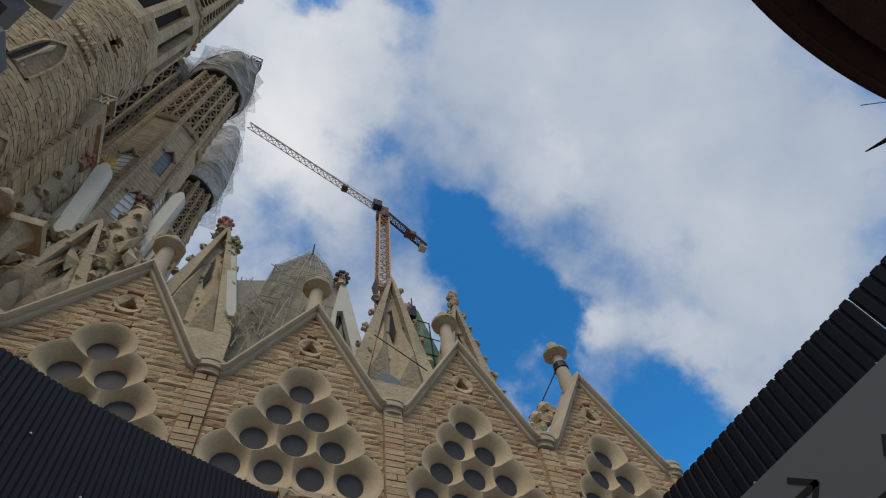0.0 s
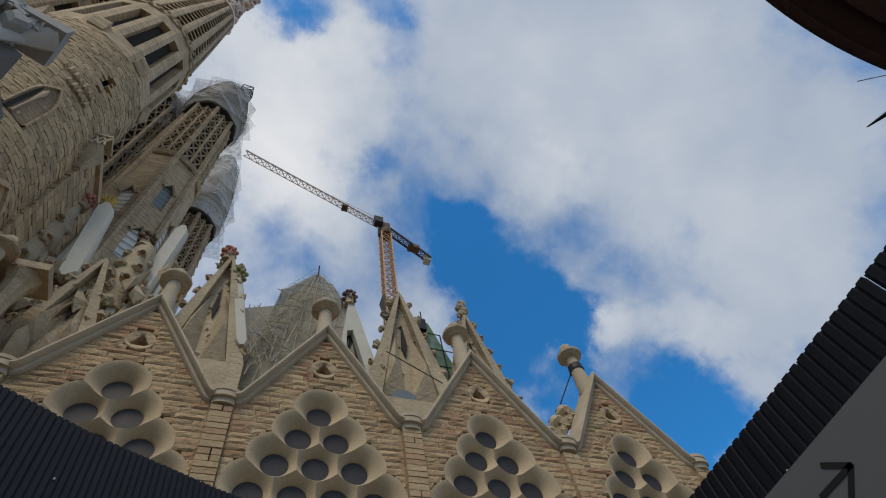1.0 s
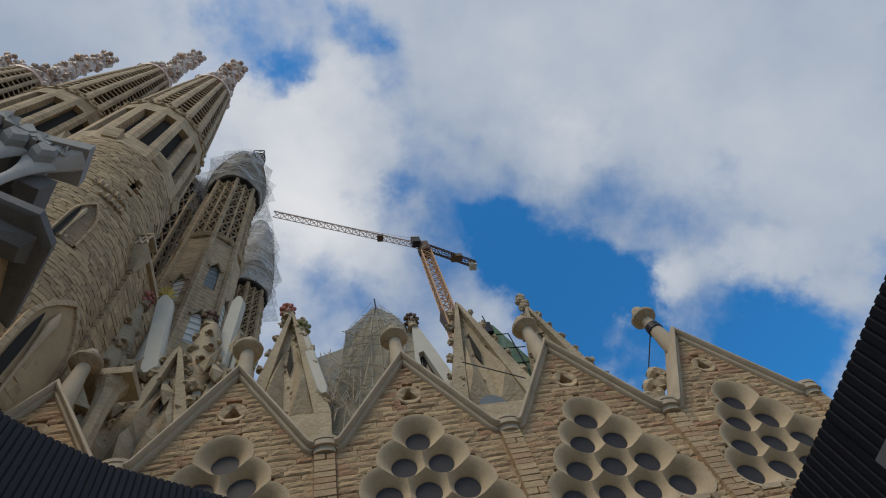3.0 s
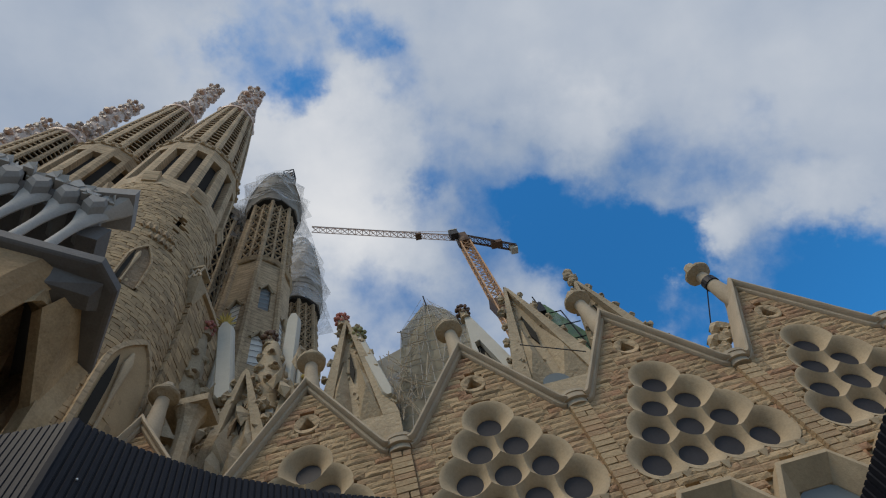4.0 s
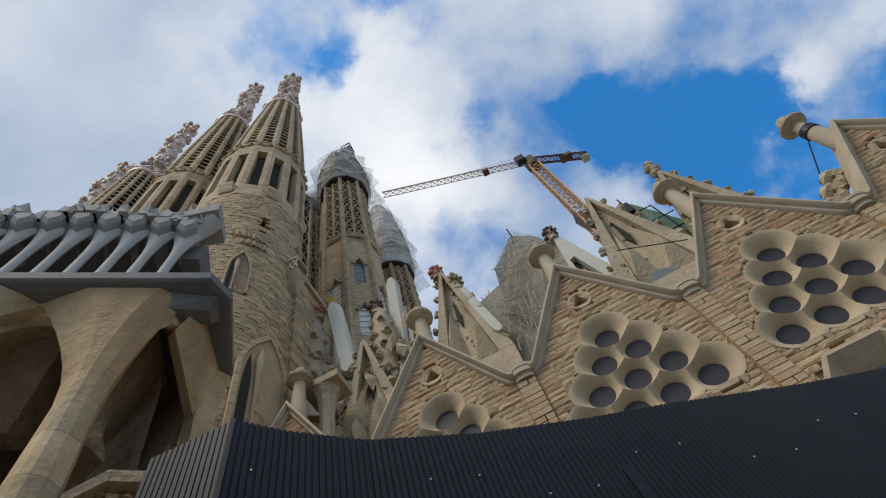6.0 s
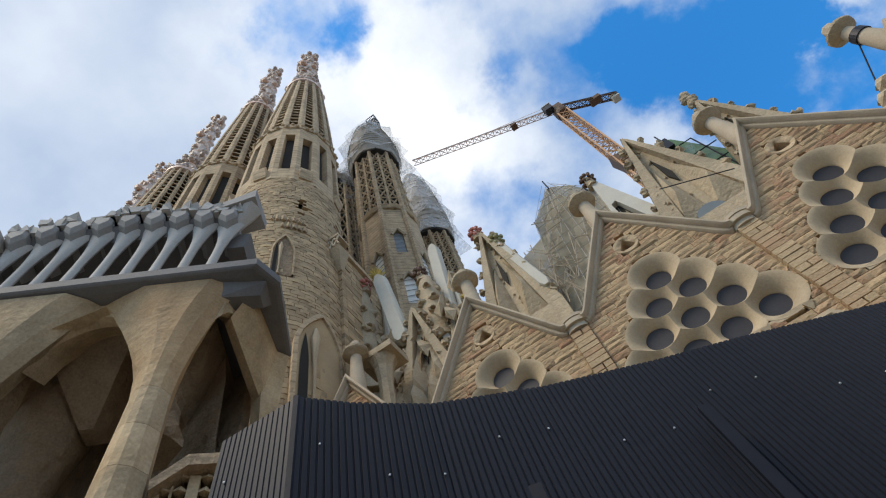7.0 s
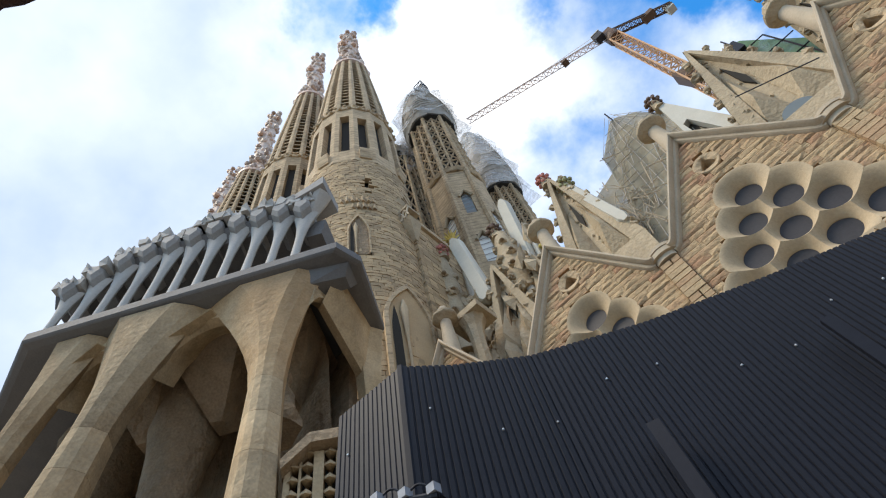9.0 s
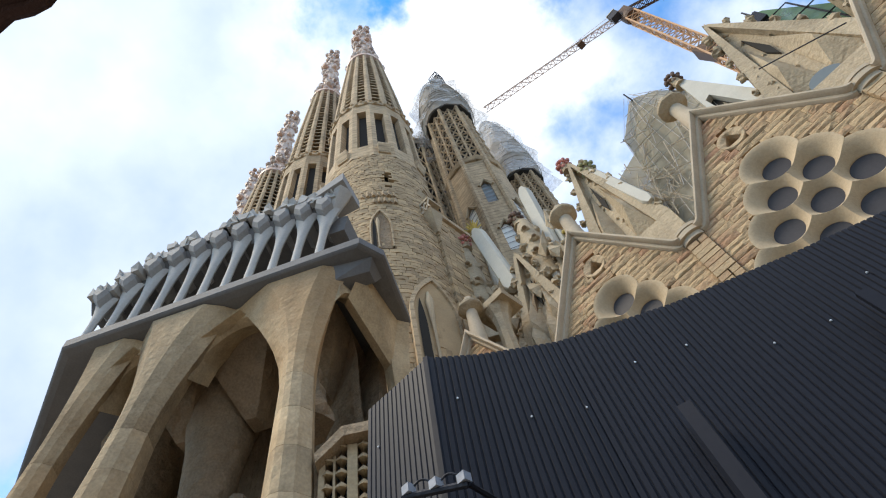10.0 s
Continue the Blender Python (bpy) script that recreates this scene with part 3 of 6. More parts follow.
    tagged(hung(t, "beaded_band", knobs, TOWER_DRESSED, "band of small carved knobs"), kind="stuff")
    rt = radius(z_top)
    collar = Mesh().lathe([(rt - 0.6, z_top - 0.6), (rt + 0.15, z_top), (rt + 0.2, z_top + 0.9), (rt * 0.75, z_top + 2.6), (rt * 0.55, z_top + 6), (rt * 0.45, z_top + 10)], 24, (ax, ay, 0))
    hung(t, "collar", collar, MOSAIC, "pale mosaic collar", smooth=True)
    knots = Mesh()
    kr = random.Random(11)
    for k in range(18):
        a = 2 * math.pi * k / 9
        knots.blob(at(a, rt * (0.95 if k < 9 else 0.7), z_top + (1.6 if k < 9 else 4.2)), rt * 0.2, 6, 1.3)
    tagged(hung(t, "beaded_collar", knots, MOSAIC), kind="stuff")
    zt = z_top + 10
    L = top - zt
    stem = Mesh().tube([(ax, ay, zt - 1), (ax, ay, zt + L * 0.3), (ax, ay, zt + L * 0.55), (ax, ay, zt + L * 0.8)], [rt * 0.5, rt * 0.45, rt * 0.5, rt * 0.34], 10)
    hung(t, "finial_stem", stem, MOSAIC, "pale mosaic finial stem")
    crown = Mesh()
    for k in range(210):
        a, u = kr.uniform(0, 2 * math.pi), kr.uniform(0.0, 1.0)
        rr = rt * (0.34 + 0.34 * abs(math.sin(2.2 * math.pi * u + 0.5))) * kr.uniform(0.6, 1.08) * (1.1 - 0.35 * u)
        crown.blob(at(a, rr, zt - 5 + (L + 4) * u), rt * kr.uniform(0.12, 0.26), 5, kr.uniform(0.8, 1.5))
    hung(t, "finial_crown", crown, MOSAIC, "cluster of mosaic balls")
    return t


TOWERS = [tower("bell_tower", -14.5, 0.5, 5.9, 146.0, 16, "tall tapering honey-stone bell tower with louvred slots", (13.0, 52.0), phase=0.02)]
TOWERS += [tower("bell_tower", -27.4, 0.5, 5.9, 168.0, 16, "tall bell tower of brown stone behind its neighbour", None, 1.14),
           tower("bell_tower", -46.5, 0.5, 5.9, 160.0, 16, "distant brown stone bell tower with a mosaic finial", None, 1.08),
           tower("bell_tower", -63.0, 0.5, 5.9, 150.0, 16, "brown stone bell tower at the end of the row", None, 1.0)]

# ---- the tower's square shoulder beside the nave ----
shoulder = empty("tower_buttress", (-10.2, 3.5, 0), "square stone buttress beside the bell tower with carved balconies", "buttress")
hung(shoulder, "buttress_core", Mesh().box(-12.5, -8.95, 1.75, 7.5, 0, 41.2), MORTAR)
br = random.Random(5)
blk = Mesh()
z = 16.0
while z < 41.0:
    h = br.uniform(0.34, 0.5)
    x = -13.2 + br.uniform(0, 0.5)
    while x < -8.85:
        w = br.uniform(0.5, 1.2)
        blk.box(x, min(x + w - 0.03, -8.8), 1.5 - br.uniform(0.0, 0.09), 1.9, z, z + h - 0.03)
        x += w
    y = 1.9
    while y < 7.3:
        w = br.uniform(0.5, 1.2)
        blk.box(-9.1, -8.82 + br.uniform(0, 0.08), y, y + w - 0.03, z, z + h - 0.03)
        y += w
    z += h
tagged(hung(shoulder, "coursed_masonry", blk, TOWER, "coursed honey-brown stone"), kind="stuff")
hung(shoulder, "string_course", Mesh().box(-13.3, -8.5, 1.1, 7.8, 41.0, 41.5), TOWER_DRESSED)


def pointed(cx, z0, half, spring, top, n=8):
    """Outline of a pointed arch."""
    left = [(cx - half * (1 - (i / n) ** 1.9), spring + (top - spring) * i / n) for i in range(n + 1)]
    return [(cx - half, z0)] + left + [(2 * cx - x, z) for x, z in reversed(left[:-1])] + [(cx + half, z0)]


# niche with a small carved column, high on the drum
face0 = math.atan2(-16.2 - 0.5, 4.0 + 14.5)


def drum_at(a, r, z):
    return (-14.5 + r * math.cos(face0 + a), 0.5 + r * math.sin(face0 + a), z)


def drum_niche(mid, half, z0, spring, top, face_r, label, post):
    """A pointed niche let into the drum: moulded surround, flat dark patch for the slot's shade, cheek and a post."""
    t = empty("drum_niche", drum_at(mid, 6.0, z0), label, "niche", "tower niches")
    outer, inner = pointed(0.0, z0, half, spring, top), pointed(0.0, z0, half * 0.86, spring, top - (top - spring) * 0.14)
    hung(t, "surround", Mesh().rings([[drum_at(mid + x, face_r - 0.3, z) for x, z in outer], [drum_at(mid + x, face_r + 0.14, z) for x, z in outer], [drum_at(mid + x, face_r + 0.16, z) for x, z in inner], [drum_at(mid + x, face_r - 0.2, z) for x, z in inner]], close=False, caps=False), TOWER_DRESSED, smooth=True)
    # the small niche's back is darkened for the shade inside it
    hung(t, "cheek", Mesh().add([drum_at(mid + x, face_r, z) for x, z in inner], [tuple(range(len(inner)))]), SHADE_DARK_STONE if half < 0.2 else TOWER, "niche back")
    # near-black patch on the cheek, painted as a recess in shade
    gap = [(x * 0.17 - half * 0.60, z0 + (z - z0) * 0.84) for x, z in inner]
    hung(t, "gap", Mesh().add([drum_at(mid + x, face_r + 0.01, z) for x, z in gap], [tuple(range(len(gap)))]), SHADE_BLACK, "flat dark patch painted for the slot's shade")
    x, y, _ = drum_at(mid - half * 0.25, face_r + 0.05, 0)
    w = min(half * 3.2, 0.75)
    hung(t, "post", Mesh().lathe([(w * 0.20, z0), (w * 0.13, z0 + (spring - z0) * 0.15), (w * 0.12, spring - (top - spring) * 0.5), (w * 0.28, spring + (top - spring) * 0.05), (w * 0.36, spring + (top - spring) * 0.25), (w * 0.1, spring + (top - spring) * 0.5)], 8, (x, y, 0)), DRESSED, post, smooth=True)
    return t


drum_niche(0.02, 0.145, 33.4, 36.4, 39.0, 5.59, "pointed niche with a carved post high on the tower", "carved stone post")
drum_niche(0.52, 0.30, 17.0, 26.4, 30.2, 5.79, "deep pointed niche with a slim column low on the tower", "slim stone column")


# raised lettering, too small to read: rows of bars
def bars(name, places, mat, label):
    t = empty(name, places[0], label, "inscription")
    for k, p in enumerate(places):
        w = 0.07 + 0.03 * ((k * 7) % 3)
        hung(t, "bar", Mesh().box(p[0] - w, p[0] + w, p[1] - 0.08, p[1] + 0.2, p[2], p[2] + 0.5 + 0.12 * ((k * 5) % 3)), mat)


bars("inscription", [(-11.6 + 0.42 * k, 1.38, 32.9) for k in range(7)], SCULPT, "row of raised stone lettering on the buttress")
bars("inscription", [drum_at(-0.20 + 0.075 * k, 5.55, 41.6 - 0.0 * k) for k in range(7)], TOWER_DRESSED, "row of raised stone lettering on the tower drum")
bars("inscription", [drum_at(-0.04 + 0.075 * k, 5.55, 40.4) for k in range(5)], TOWER_DRESSED, "row of raised stone lettering on the tower drum")


# carved balconies on the shoulder
def balcony(x, y, z, s):
    b = empty("balcony", (x, y, z), "carved stone balcony with pierced triangles", "balcony", "tower balconies")
    hung(b, "bracket", Mesh().rings([[(x - s * 0.3, y + 0.6, z - 2.2 * s), (x + s * 0.3, y + 0.6, z - 2.2 * s), (x + s * 0.3, y + 0.3, z - 2.2 * s), (x - s * 0.3, y + 0.3, z - 2.2 * s)], [(x - s, y + 0.6, z), (x + s, y + 0.6, z), (x + s, y - 0.8 * s, z), (x - s, y - 0.8 * s, z)]]), SCULPT)
    for k in range(2):
        xx = x - s + s * k
        for p, q in (((0, 0), (0.5, 1.5)), ((1, 0), (0.5, 1.5)), ((0, 1.5), (0.5, 0)), ((1, 1.5), (0.5, 0))):
            hung(b, "strut", Mesh().tube([(xx + p[0] * s, y - 0.8 * s, z + p[1] * s), (xx + q[0] * s, y - 0.8 * s, z + q[1] * s)], 0.10 * s, 5), CORNICE)
    hung(b, "rail", Mesh().box(x - s * 1.05, x + s * 1.05, y - 0.95 * s, y + 0.6, z + 1.45 * s, z + 1.75 * s), SCULPT)
    return b


balcony(-11.4, 0.9, 41.2, 1.0)
balcony(-9.0, 1.0, 40.2, 0.9)
oc = Mesh().lathe([(0.95, -0.9), (1.05, 0.0), (0.9, 0.6), (0.55, 0.5), (0.5, -0.3)], 8)
t = empty("drain_spout", (-9.9, 0.8, 44.6), "dark eight-sided stone drum mouth on the tower", "spout")
part("mouth", oc, SCULPT, t, loc=pose(0, 0, 0, 80, 0, 10))
# near-black throat paints the shade inside the spout
part("throat", Mesh().lathe([(0.5, 0.2), (0.5, 0.52)], 8), SHADE_BLACK, t, loc=pose(0, 0, 0, 80, 0, 10))


# ---- towers under construction ----
def wrapped_tower(ax, ay, r, z_net, top, z_lat, label):
    t = empty("tower_under_construction", (ax, ay, 0), label, "tower", "wrapped towers")
    n, turn = 8, 0.3

    def rad(z):
        return r * (1.30 - 0.30 * z / z_net)
    # core coloured near-black as the shade seen through lattice and windows
    hung(t, "inner_core", Mesh().lathe([(rad(0) - 0.6, 0), (rad(z_net) - 0.6, z_net)], n, (ax, ay, 0), turn=turn), SHADE_BLACK)
    # one faced panel a side below, pierced lattice above
    for k in range(n):
        a0, a1 = turn + 2 * math.pi * k / n, turn + 2 * math.pi * (k + 1) / n
        mid = (a0 + a1) / 2
        if math.cos(mid - math.atan2(-16 - ay, 4 - ax)) < -0.1:
            continue

        def at(u, z, out=0.0):
            rr = rad(z) + out
            p = Vector((math.cos(a0), math.sin(a0), 0)).lerp(Vector((math.cos(a1), math.sin(a1), 0)), u) * rr
            return (ax + p.x, ay + p.y, z)
        wz = [z_lat - 11 - 11.5 * j - (k % 2) * 4.5 for j in range(3)]
        spans = []
        z = 0.0
        for zc in sorted(wz):
            spans.append((z, zc - 3.0))
            z = zc + 3.0
        spans.append((z, z_lat))
        face_mesh = Mesh()
        for z0, z1 in spans:
            face_mesh.rings([[at(0.0, zz), at(1.0, zz), at(1.0, zz, -0.5), at(0.0, zz, -0.5)] for zz in (z0, z1)])
        for zc in wz:
            for u0, u1 in ((0.0, 0.3), (0.7, 1.0)):
                face_mesh.rings([[at(u0, zz), at(u1, zz), at(u1, zz, -0.5), at(u0, zz, -0.5)] for zz in (zc - 3.0, zc + 3.0)])
        hung(t, "brick_panel", face_mesh, TOWER_DRESSED)
        for j, zc in enumerate(wz):
            w = hung(t, "lancet_window", Mesh().add([at(0.3, zc - 3, -0.25), at(0.7, zc - 3, -0.25), at(0.7, zc + 2.1, -0.25), at(0.5, zc + 3, -0.25), at(0.3, zc + 2.1, -0.25)], [(0, 1, 2, 3, 4)]), GLASS_WHITE if (j + k) % 3 else GLASS_PALE, "pale louvred lancet window")
            hood = Mesh().tube([at(0.24, zc + 1.7, 0.1), at(0.5, zc + 3.3, 0.15), at(0.76, zc + 1.7, 0.1)], 0.22, 5)
            hung(t, "window_hood", hood, SCULPT)
            for q in range(5):
                sl = Mesh().tube([at(0.3, zc - 2.6 + q * 1.1, -0.12), at(0.7, zc - 2.2 + q * 1.1, -0.12)], 0.05, 4)
                hung(w, "glazing_bar", sl, GREY_MID)
        # pierced band
        hung(t, "corner_rib", Mesh().tube([at(0.0, 0, 0.05), at(0.0, z_net, 0.1)], [0.45, 0.38], 6), TOWER_DRESSED)
        rows = 7
        dz = (z_net - z_lat) / rows
        hung(t, "middle_rib", Mesh().tube([at(0.5, z_lat, 0.05), at(0.5, z_net, 0.05)], 0.22, 5), TOWER_DRESSED)
        lat = Mesh()
        for j in range(rows):
            z0 = z_lat + dz * j
            for u0 in (0.06, 0.5):
                u1 = u0 + 0.44
                lat.tube([at(u0, z0, 0.0), at(u1, z0 + dz, 0.0)], 0.17, 4)
                lat.tube([at(u1, z0, 0.0), at(u0, z0 + dz, 0.0)], 0.17, 4)
                lat.tube([at(u0, z0, 0.0), at(u1, z0, 0.0)], 0.16, 4)
        tagged(hung(t, "lattice", lat, TOWER_DRESSED, "crossed stone lattice"), kind="stuff")
    hung(t, "knob_band", Mesh().lathe([(rad(z_lat) + 0.05, z_lat - 0.9), (rad(z_lat) + 0.4, z_lat - 0.2), (rad(z_lat) + 0.05, z_lat + 0.6)], 16, (ax, ay, 0)), TOWER_DRESSED)
    H = top - z_net
    # near-black ring paints the shaded opening at the netting's foot
    hung(t, "platform", Mesh().lathe([(r * 0.9, z_net - 0.5), (r * 1.14, z_net), (r * 1.16, z_net + 1.2), (r * 0.9, z_net + 1.4)], 10, (ax, ay, 0), turn=turn), SHADE_BLACK, "work platform coloured near-black for the shaded opening under the netting")
    body = Mesh()
    rr = random.Random(9)
    prof = [(1.16, 0.02), (1.26, 0.14), (1.27, 0.22), (1.22, 0.36), (1.14, 0.5), (1.03, 0.62), (0.88, 0.75), (0.68, 0.87), (0.46, 0.97), (0.3, 1.0)]
    body.rings([[(ax + r * p * (1 + rr.uniform(-0.05, 0.05)) * math.cos(2 * math.pi * k / 22), ay + r * p * (1 + rr.uniform(-0.03, 0.03)) * math.sin(2 * math.pi * k / 22), z_net + H * u) for k in range(22)] for p, u in prof])
    hung(t, "netting", body, NET, "grey debris netting over scaffolding", smooth=True)
    for k in range(14):
        u = 0.10 + 0.055 * k
        p = 1.26 if u < 0.22 else 1.28 - 0.25 * (u - 0.22) - 0.62 * (u - 0.22) ** 1.6
        hung(t, "scaffold_ring", Mesh().rings([[(ax + (r * p + dr) * math.cos(2 * math.pi * q / 24), ay + (r * p + dr) * math.sin(2 * math.pi * q / 24), z_net + H * u + dz) for q in range(24)] for dr, dz in ((0.0, 0.0), (0.12, 0.08), (0.0, 0.16))], caps=False), NET)
    # sheer outer net that stands off in points, tier by tier
    for j in range(5):
        z0, z1 = z_net + H * (-0.04 + 0.2 * j), z_net + H * (0.2 + 0.2 * j)
        p = (1.40, 1.42, 1.36, 1.16, 0.86)[j]
        n2 = 14
        tier = Mesh().rings([[(ax + r * q * (1 + wv * (k % 2)) * math.cos(2 * math.pi * (k + 0.5 * (j % 2)) / n2), ay + r * q * (1 + wv * (k % 2)) * math.sin(2 * math.pi * (k + 0.5 * (j % 2)) / n2), z + dz * (k % 2)) for k in range(n2)] for q, wv, z, dz in ((p, 0.34, z0, -H * 0.05), (p * 0.84, 0.0, z1, 0.0))], caps=False)
        hung(t, "net_tier", tier, NET_CLEAR, "sheer netting drawn out in points")
    return t


ta = wrapped_tower(-12.0, 18.2, 4.0, 100.0, 126.0, 75.0, "octagonal stone tower with lattice openings wrapped in grey netting")
wrapped_tower(-24.5, 22.0, 4.4, 112.0, 116.0, 74.0, "stone lattice tower rising beside the bell towers")
wrapped_tower(-11.6, 36.5, 3.7, 96.0, 134.0, 78.0, "round tower wholly wrapped in grey netting")
cage = Mesh()
for dx in (-1.1, 1.1):
    for dy in (-1.1, 1.1):
        cage.tube([(-10.1 + dx, 18.2 + dy, 124), (-10.1 + dx, 18.2 + dy, 131)], 0.12, 5)
for z in (126, 128.5, 131):
    for a, b in (((-1.1, -1.1), (1.1, -1.1)), ((1.1, -1.1), (1.1, 1.1)), ((1.1, 1.1), (-1.1, 1.1)), ((-1.1, 1.1), (-1.1, -1.1))):
        cage.tube([(-10.1 + a[0], 18.2 + a[1], z), (-10.1 + b[0], 18.2 + b[1], z)], 0.1, 5)
for z in (126, 128.5):
    cage.tube([(-11.2, 17.1, z), (-9.0, 17.1, z + 2.5)], 0.08, 5)
    cage.tube([(-9.0, 17.1, z), (-9.0, 19.3, z + 2.5)], 0.08, 5)
hung(ta, "scaffold_cage", cage, STEEL_DARK, "scaffold cage on the top")
hung(ta, "hoist_box", Mesh().box(-10.9, -9.3, 17.4, 19.0, 127.0, 129.2), NET)


# ---- crane ----
crane = empty("tower_crane", (26.0, 39.5, 24.0), "orange lattice tower crane with a long pale jib", "crane")


def truss(thing, name, a, b, w, h, bay, mat, r, tri=False):
    """A lattice girder from a to b: chords as parts, the lacing joined."""
    a, b = Vector(a), Vector(b)
    d = (b - a).normalized()
    ref = Vector((0, 0, 1)) if abs(d.z) < 0.9 else Vector((1, 0, 0))
    s = d.cross(ref).normalized()
    u = s.cross(d).normalized()
    corners = [(-w / 2, -h / 2), (w / 2, -h / 2), (0, h / 2)] if tri else [(-w / 2, -h / 2), (w / 2, -h / 2), (w / 2, h / 2), (-w / 2, h / 2)]
    for x, y in corners:
        hung(thing, name + "_chord", Mesh().tube([a + s * x + u * y, b + s * x + u * y], r, 6), mat)
    lace = Mesh()
    L = (b - a).length
    n = max(1, round(L / bay))
    for i in range(n):
        for k in range(len(corners)):
            p, q = corners[k], corners[(k + 1) % len(corners)]
            A_, B_ = a + d * (L * i / n), a + d * (L * (i + 1) / n)
            lace.tube([A_ + s * p[0] + u * p[1], B_ + s * q[0] + u * q[1]], r * 0.6, 4)
            lace.tube([A_ + s * q[0] + u * q[1], B_ + s * p[0] + u * p[1]], r * 0.6, 4)
            lace.tube([A_ + s * p[0] + u * p[1], A_ + s * q[0] + u * q[1]], r * 0.6, 4)
    hung(thing, name + "_lacing", lace, mat)


truss(crane, "mast", (25.6, 39.5, 24), (27.2, 39.5, 118.5), 2.3, 2.3, 2.6, CRANE, 0.17)
truss(crane, "jib", (26.5, 39.6, 124.2), (-7.6, 30.0, 124.6), 1.5, 1.5, 1.7, CRANE_PALE, 0.11, True)
truss(crane, "counter_jib", (27.0, 39.8, 124.0), (41.0, 45.4, 123.2), 1.6, 0.9, 1.8, CRANE_DARK, 0.14)
hung(crane, "slewing_ring", Mesh().lathe([(1.5, 118.5), (1.7, 119.2), (1.7, 120.4), (1.3, 121.0)], 16, (27.2, 39.5, 0)), CRANE_DARK)
hung(crane, "turntable", Mesh().box(26.0, 28.4, 38.4, 40.8, 120.8, 123.9), CRANE_DARK)
hung(crane, "cab", Mesh().box(24.3, 26.3, 37.2, 38.9, 121.2, 123.6), GLASS, "glazed operator cab")
hung(crane, "cab_roof", Mesh().box(24.2, 26.4, 37.1, 39.0, 123.6, 123.9), SCULPT_PALE)
hung(crane, "machine_deck", Mesh().box(34.6, 37.4, 42.4, 44.2, 122.6, 124.0), CRANE_DARK)
hung(crane, "counterweight", Mesh().box(39.4, 41.1, 44.6, 46.4, 121.8, 124.2), SCULPT_PALE, "pale counterweight block")
hung(crane, "tie_bar", Mesh().tube([(26.8, 39.6, 127.5), (10.0, 35.0, 125.6)], 0.06, 5), CRANE_PALE)
hung(crane, "tie_bar", Mesh().tube([(26.8, 39.6, 127.5), (37.0, 43.8, 124.0)], 0.06, 5), CRANE_PALE)
hung(crane, "head", Mesh().tube([(26.8, 39.6, 124.0), (26.8, 39.6, 127.8)], [0.7, 0.25], 4), CRANE_DARK)
hung(crane, "trolley", Mesh().box(16.0, 17.4, 36.0, 37.6, 122.6, 123.6), CRANE_DARK)
hung(crane, "base_plate", Mesh().rings([[(25.5, 38.6, 85.0), (27.0, 38.6, 85.0), (27.0, 40.4, 85.0), (25.5, 40.4, 85.0)], [(24.8, 38.2, 90.4), (27.7, 38.2, 89.0), (27.7, 40.7, 89.0), (24.8, 40.7, 90.4)]]), CRANE_DARK, "dark climbing frame round the mast")

# ---- portico ----
PA, PU, PN = Vector((-5.1, -9.1, 0)), Vector((-0.8514, -0.5245, 0)), Vector((-0.5245, 0.8514, 0))


def pp(s, d, z):
    """A place by the porch's edge: s along it, d inward from it, z up."""
    return PA + PU * s + PN * d + Vector((0, 0, z))


porch = empty("portico", (-16, -8, 0), "sandstone porch with leaning bone-like columns under a grey stone roof", "portico")
ROOF_Z = 21.44
EDGE = [(-7.1, -4.8), (-5.0, -7.9), (-5.1, -9.1), (-16.3, -16.0), (-28.0, -14.0), (-44.0, -9.0), (-46.0, -4.5)]
cx, cy = -20.0, -8.0


def inset(poly, k, dz):
    return [(cx + (x - cx) * k, cy + (y - cy) * k, ROOF_Z + dz) for x, y in poly]


slab = Mesh().rings([inset(EDGE, 0.95, -0.52), inset(EDGE, 0.985, -0.46), inset(EDGE, 0.993, -0.42), inset(EDGE, 1.0, -0.36), inset(EDGE, 1.0, 0.06), inset(EDGE, 0.985, 0.18)])
hung(porch, "roof_slab", slab, GREY, "dark grey stone roof slab")
hung(porch, "slab_bracket", Mesh().rings([[pp(-0.25, 0.75, 20.95), pp(1.6, 0.5, 20.95), pp(1.6, 1.5, 20.95), pp(-0.25, 1.9, 20.95)], [pp(0.0, 1.1, 20.5), pp(1.5, 0.75, 20.15), pp(1.5, 1.45, 20.15), pp(0.0, 1.7, 20.5)]]), GREY)


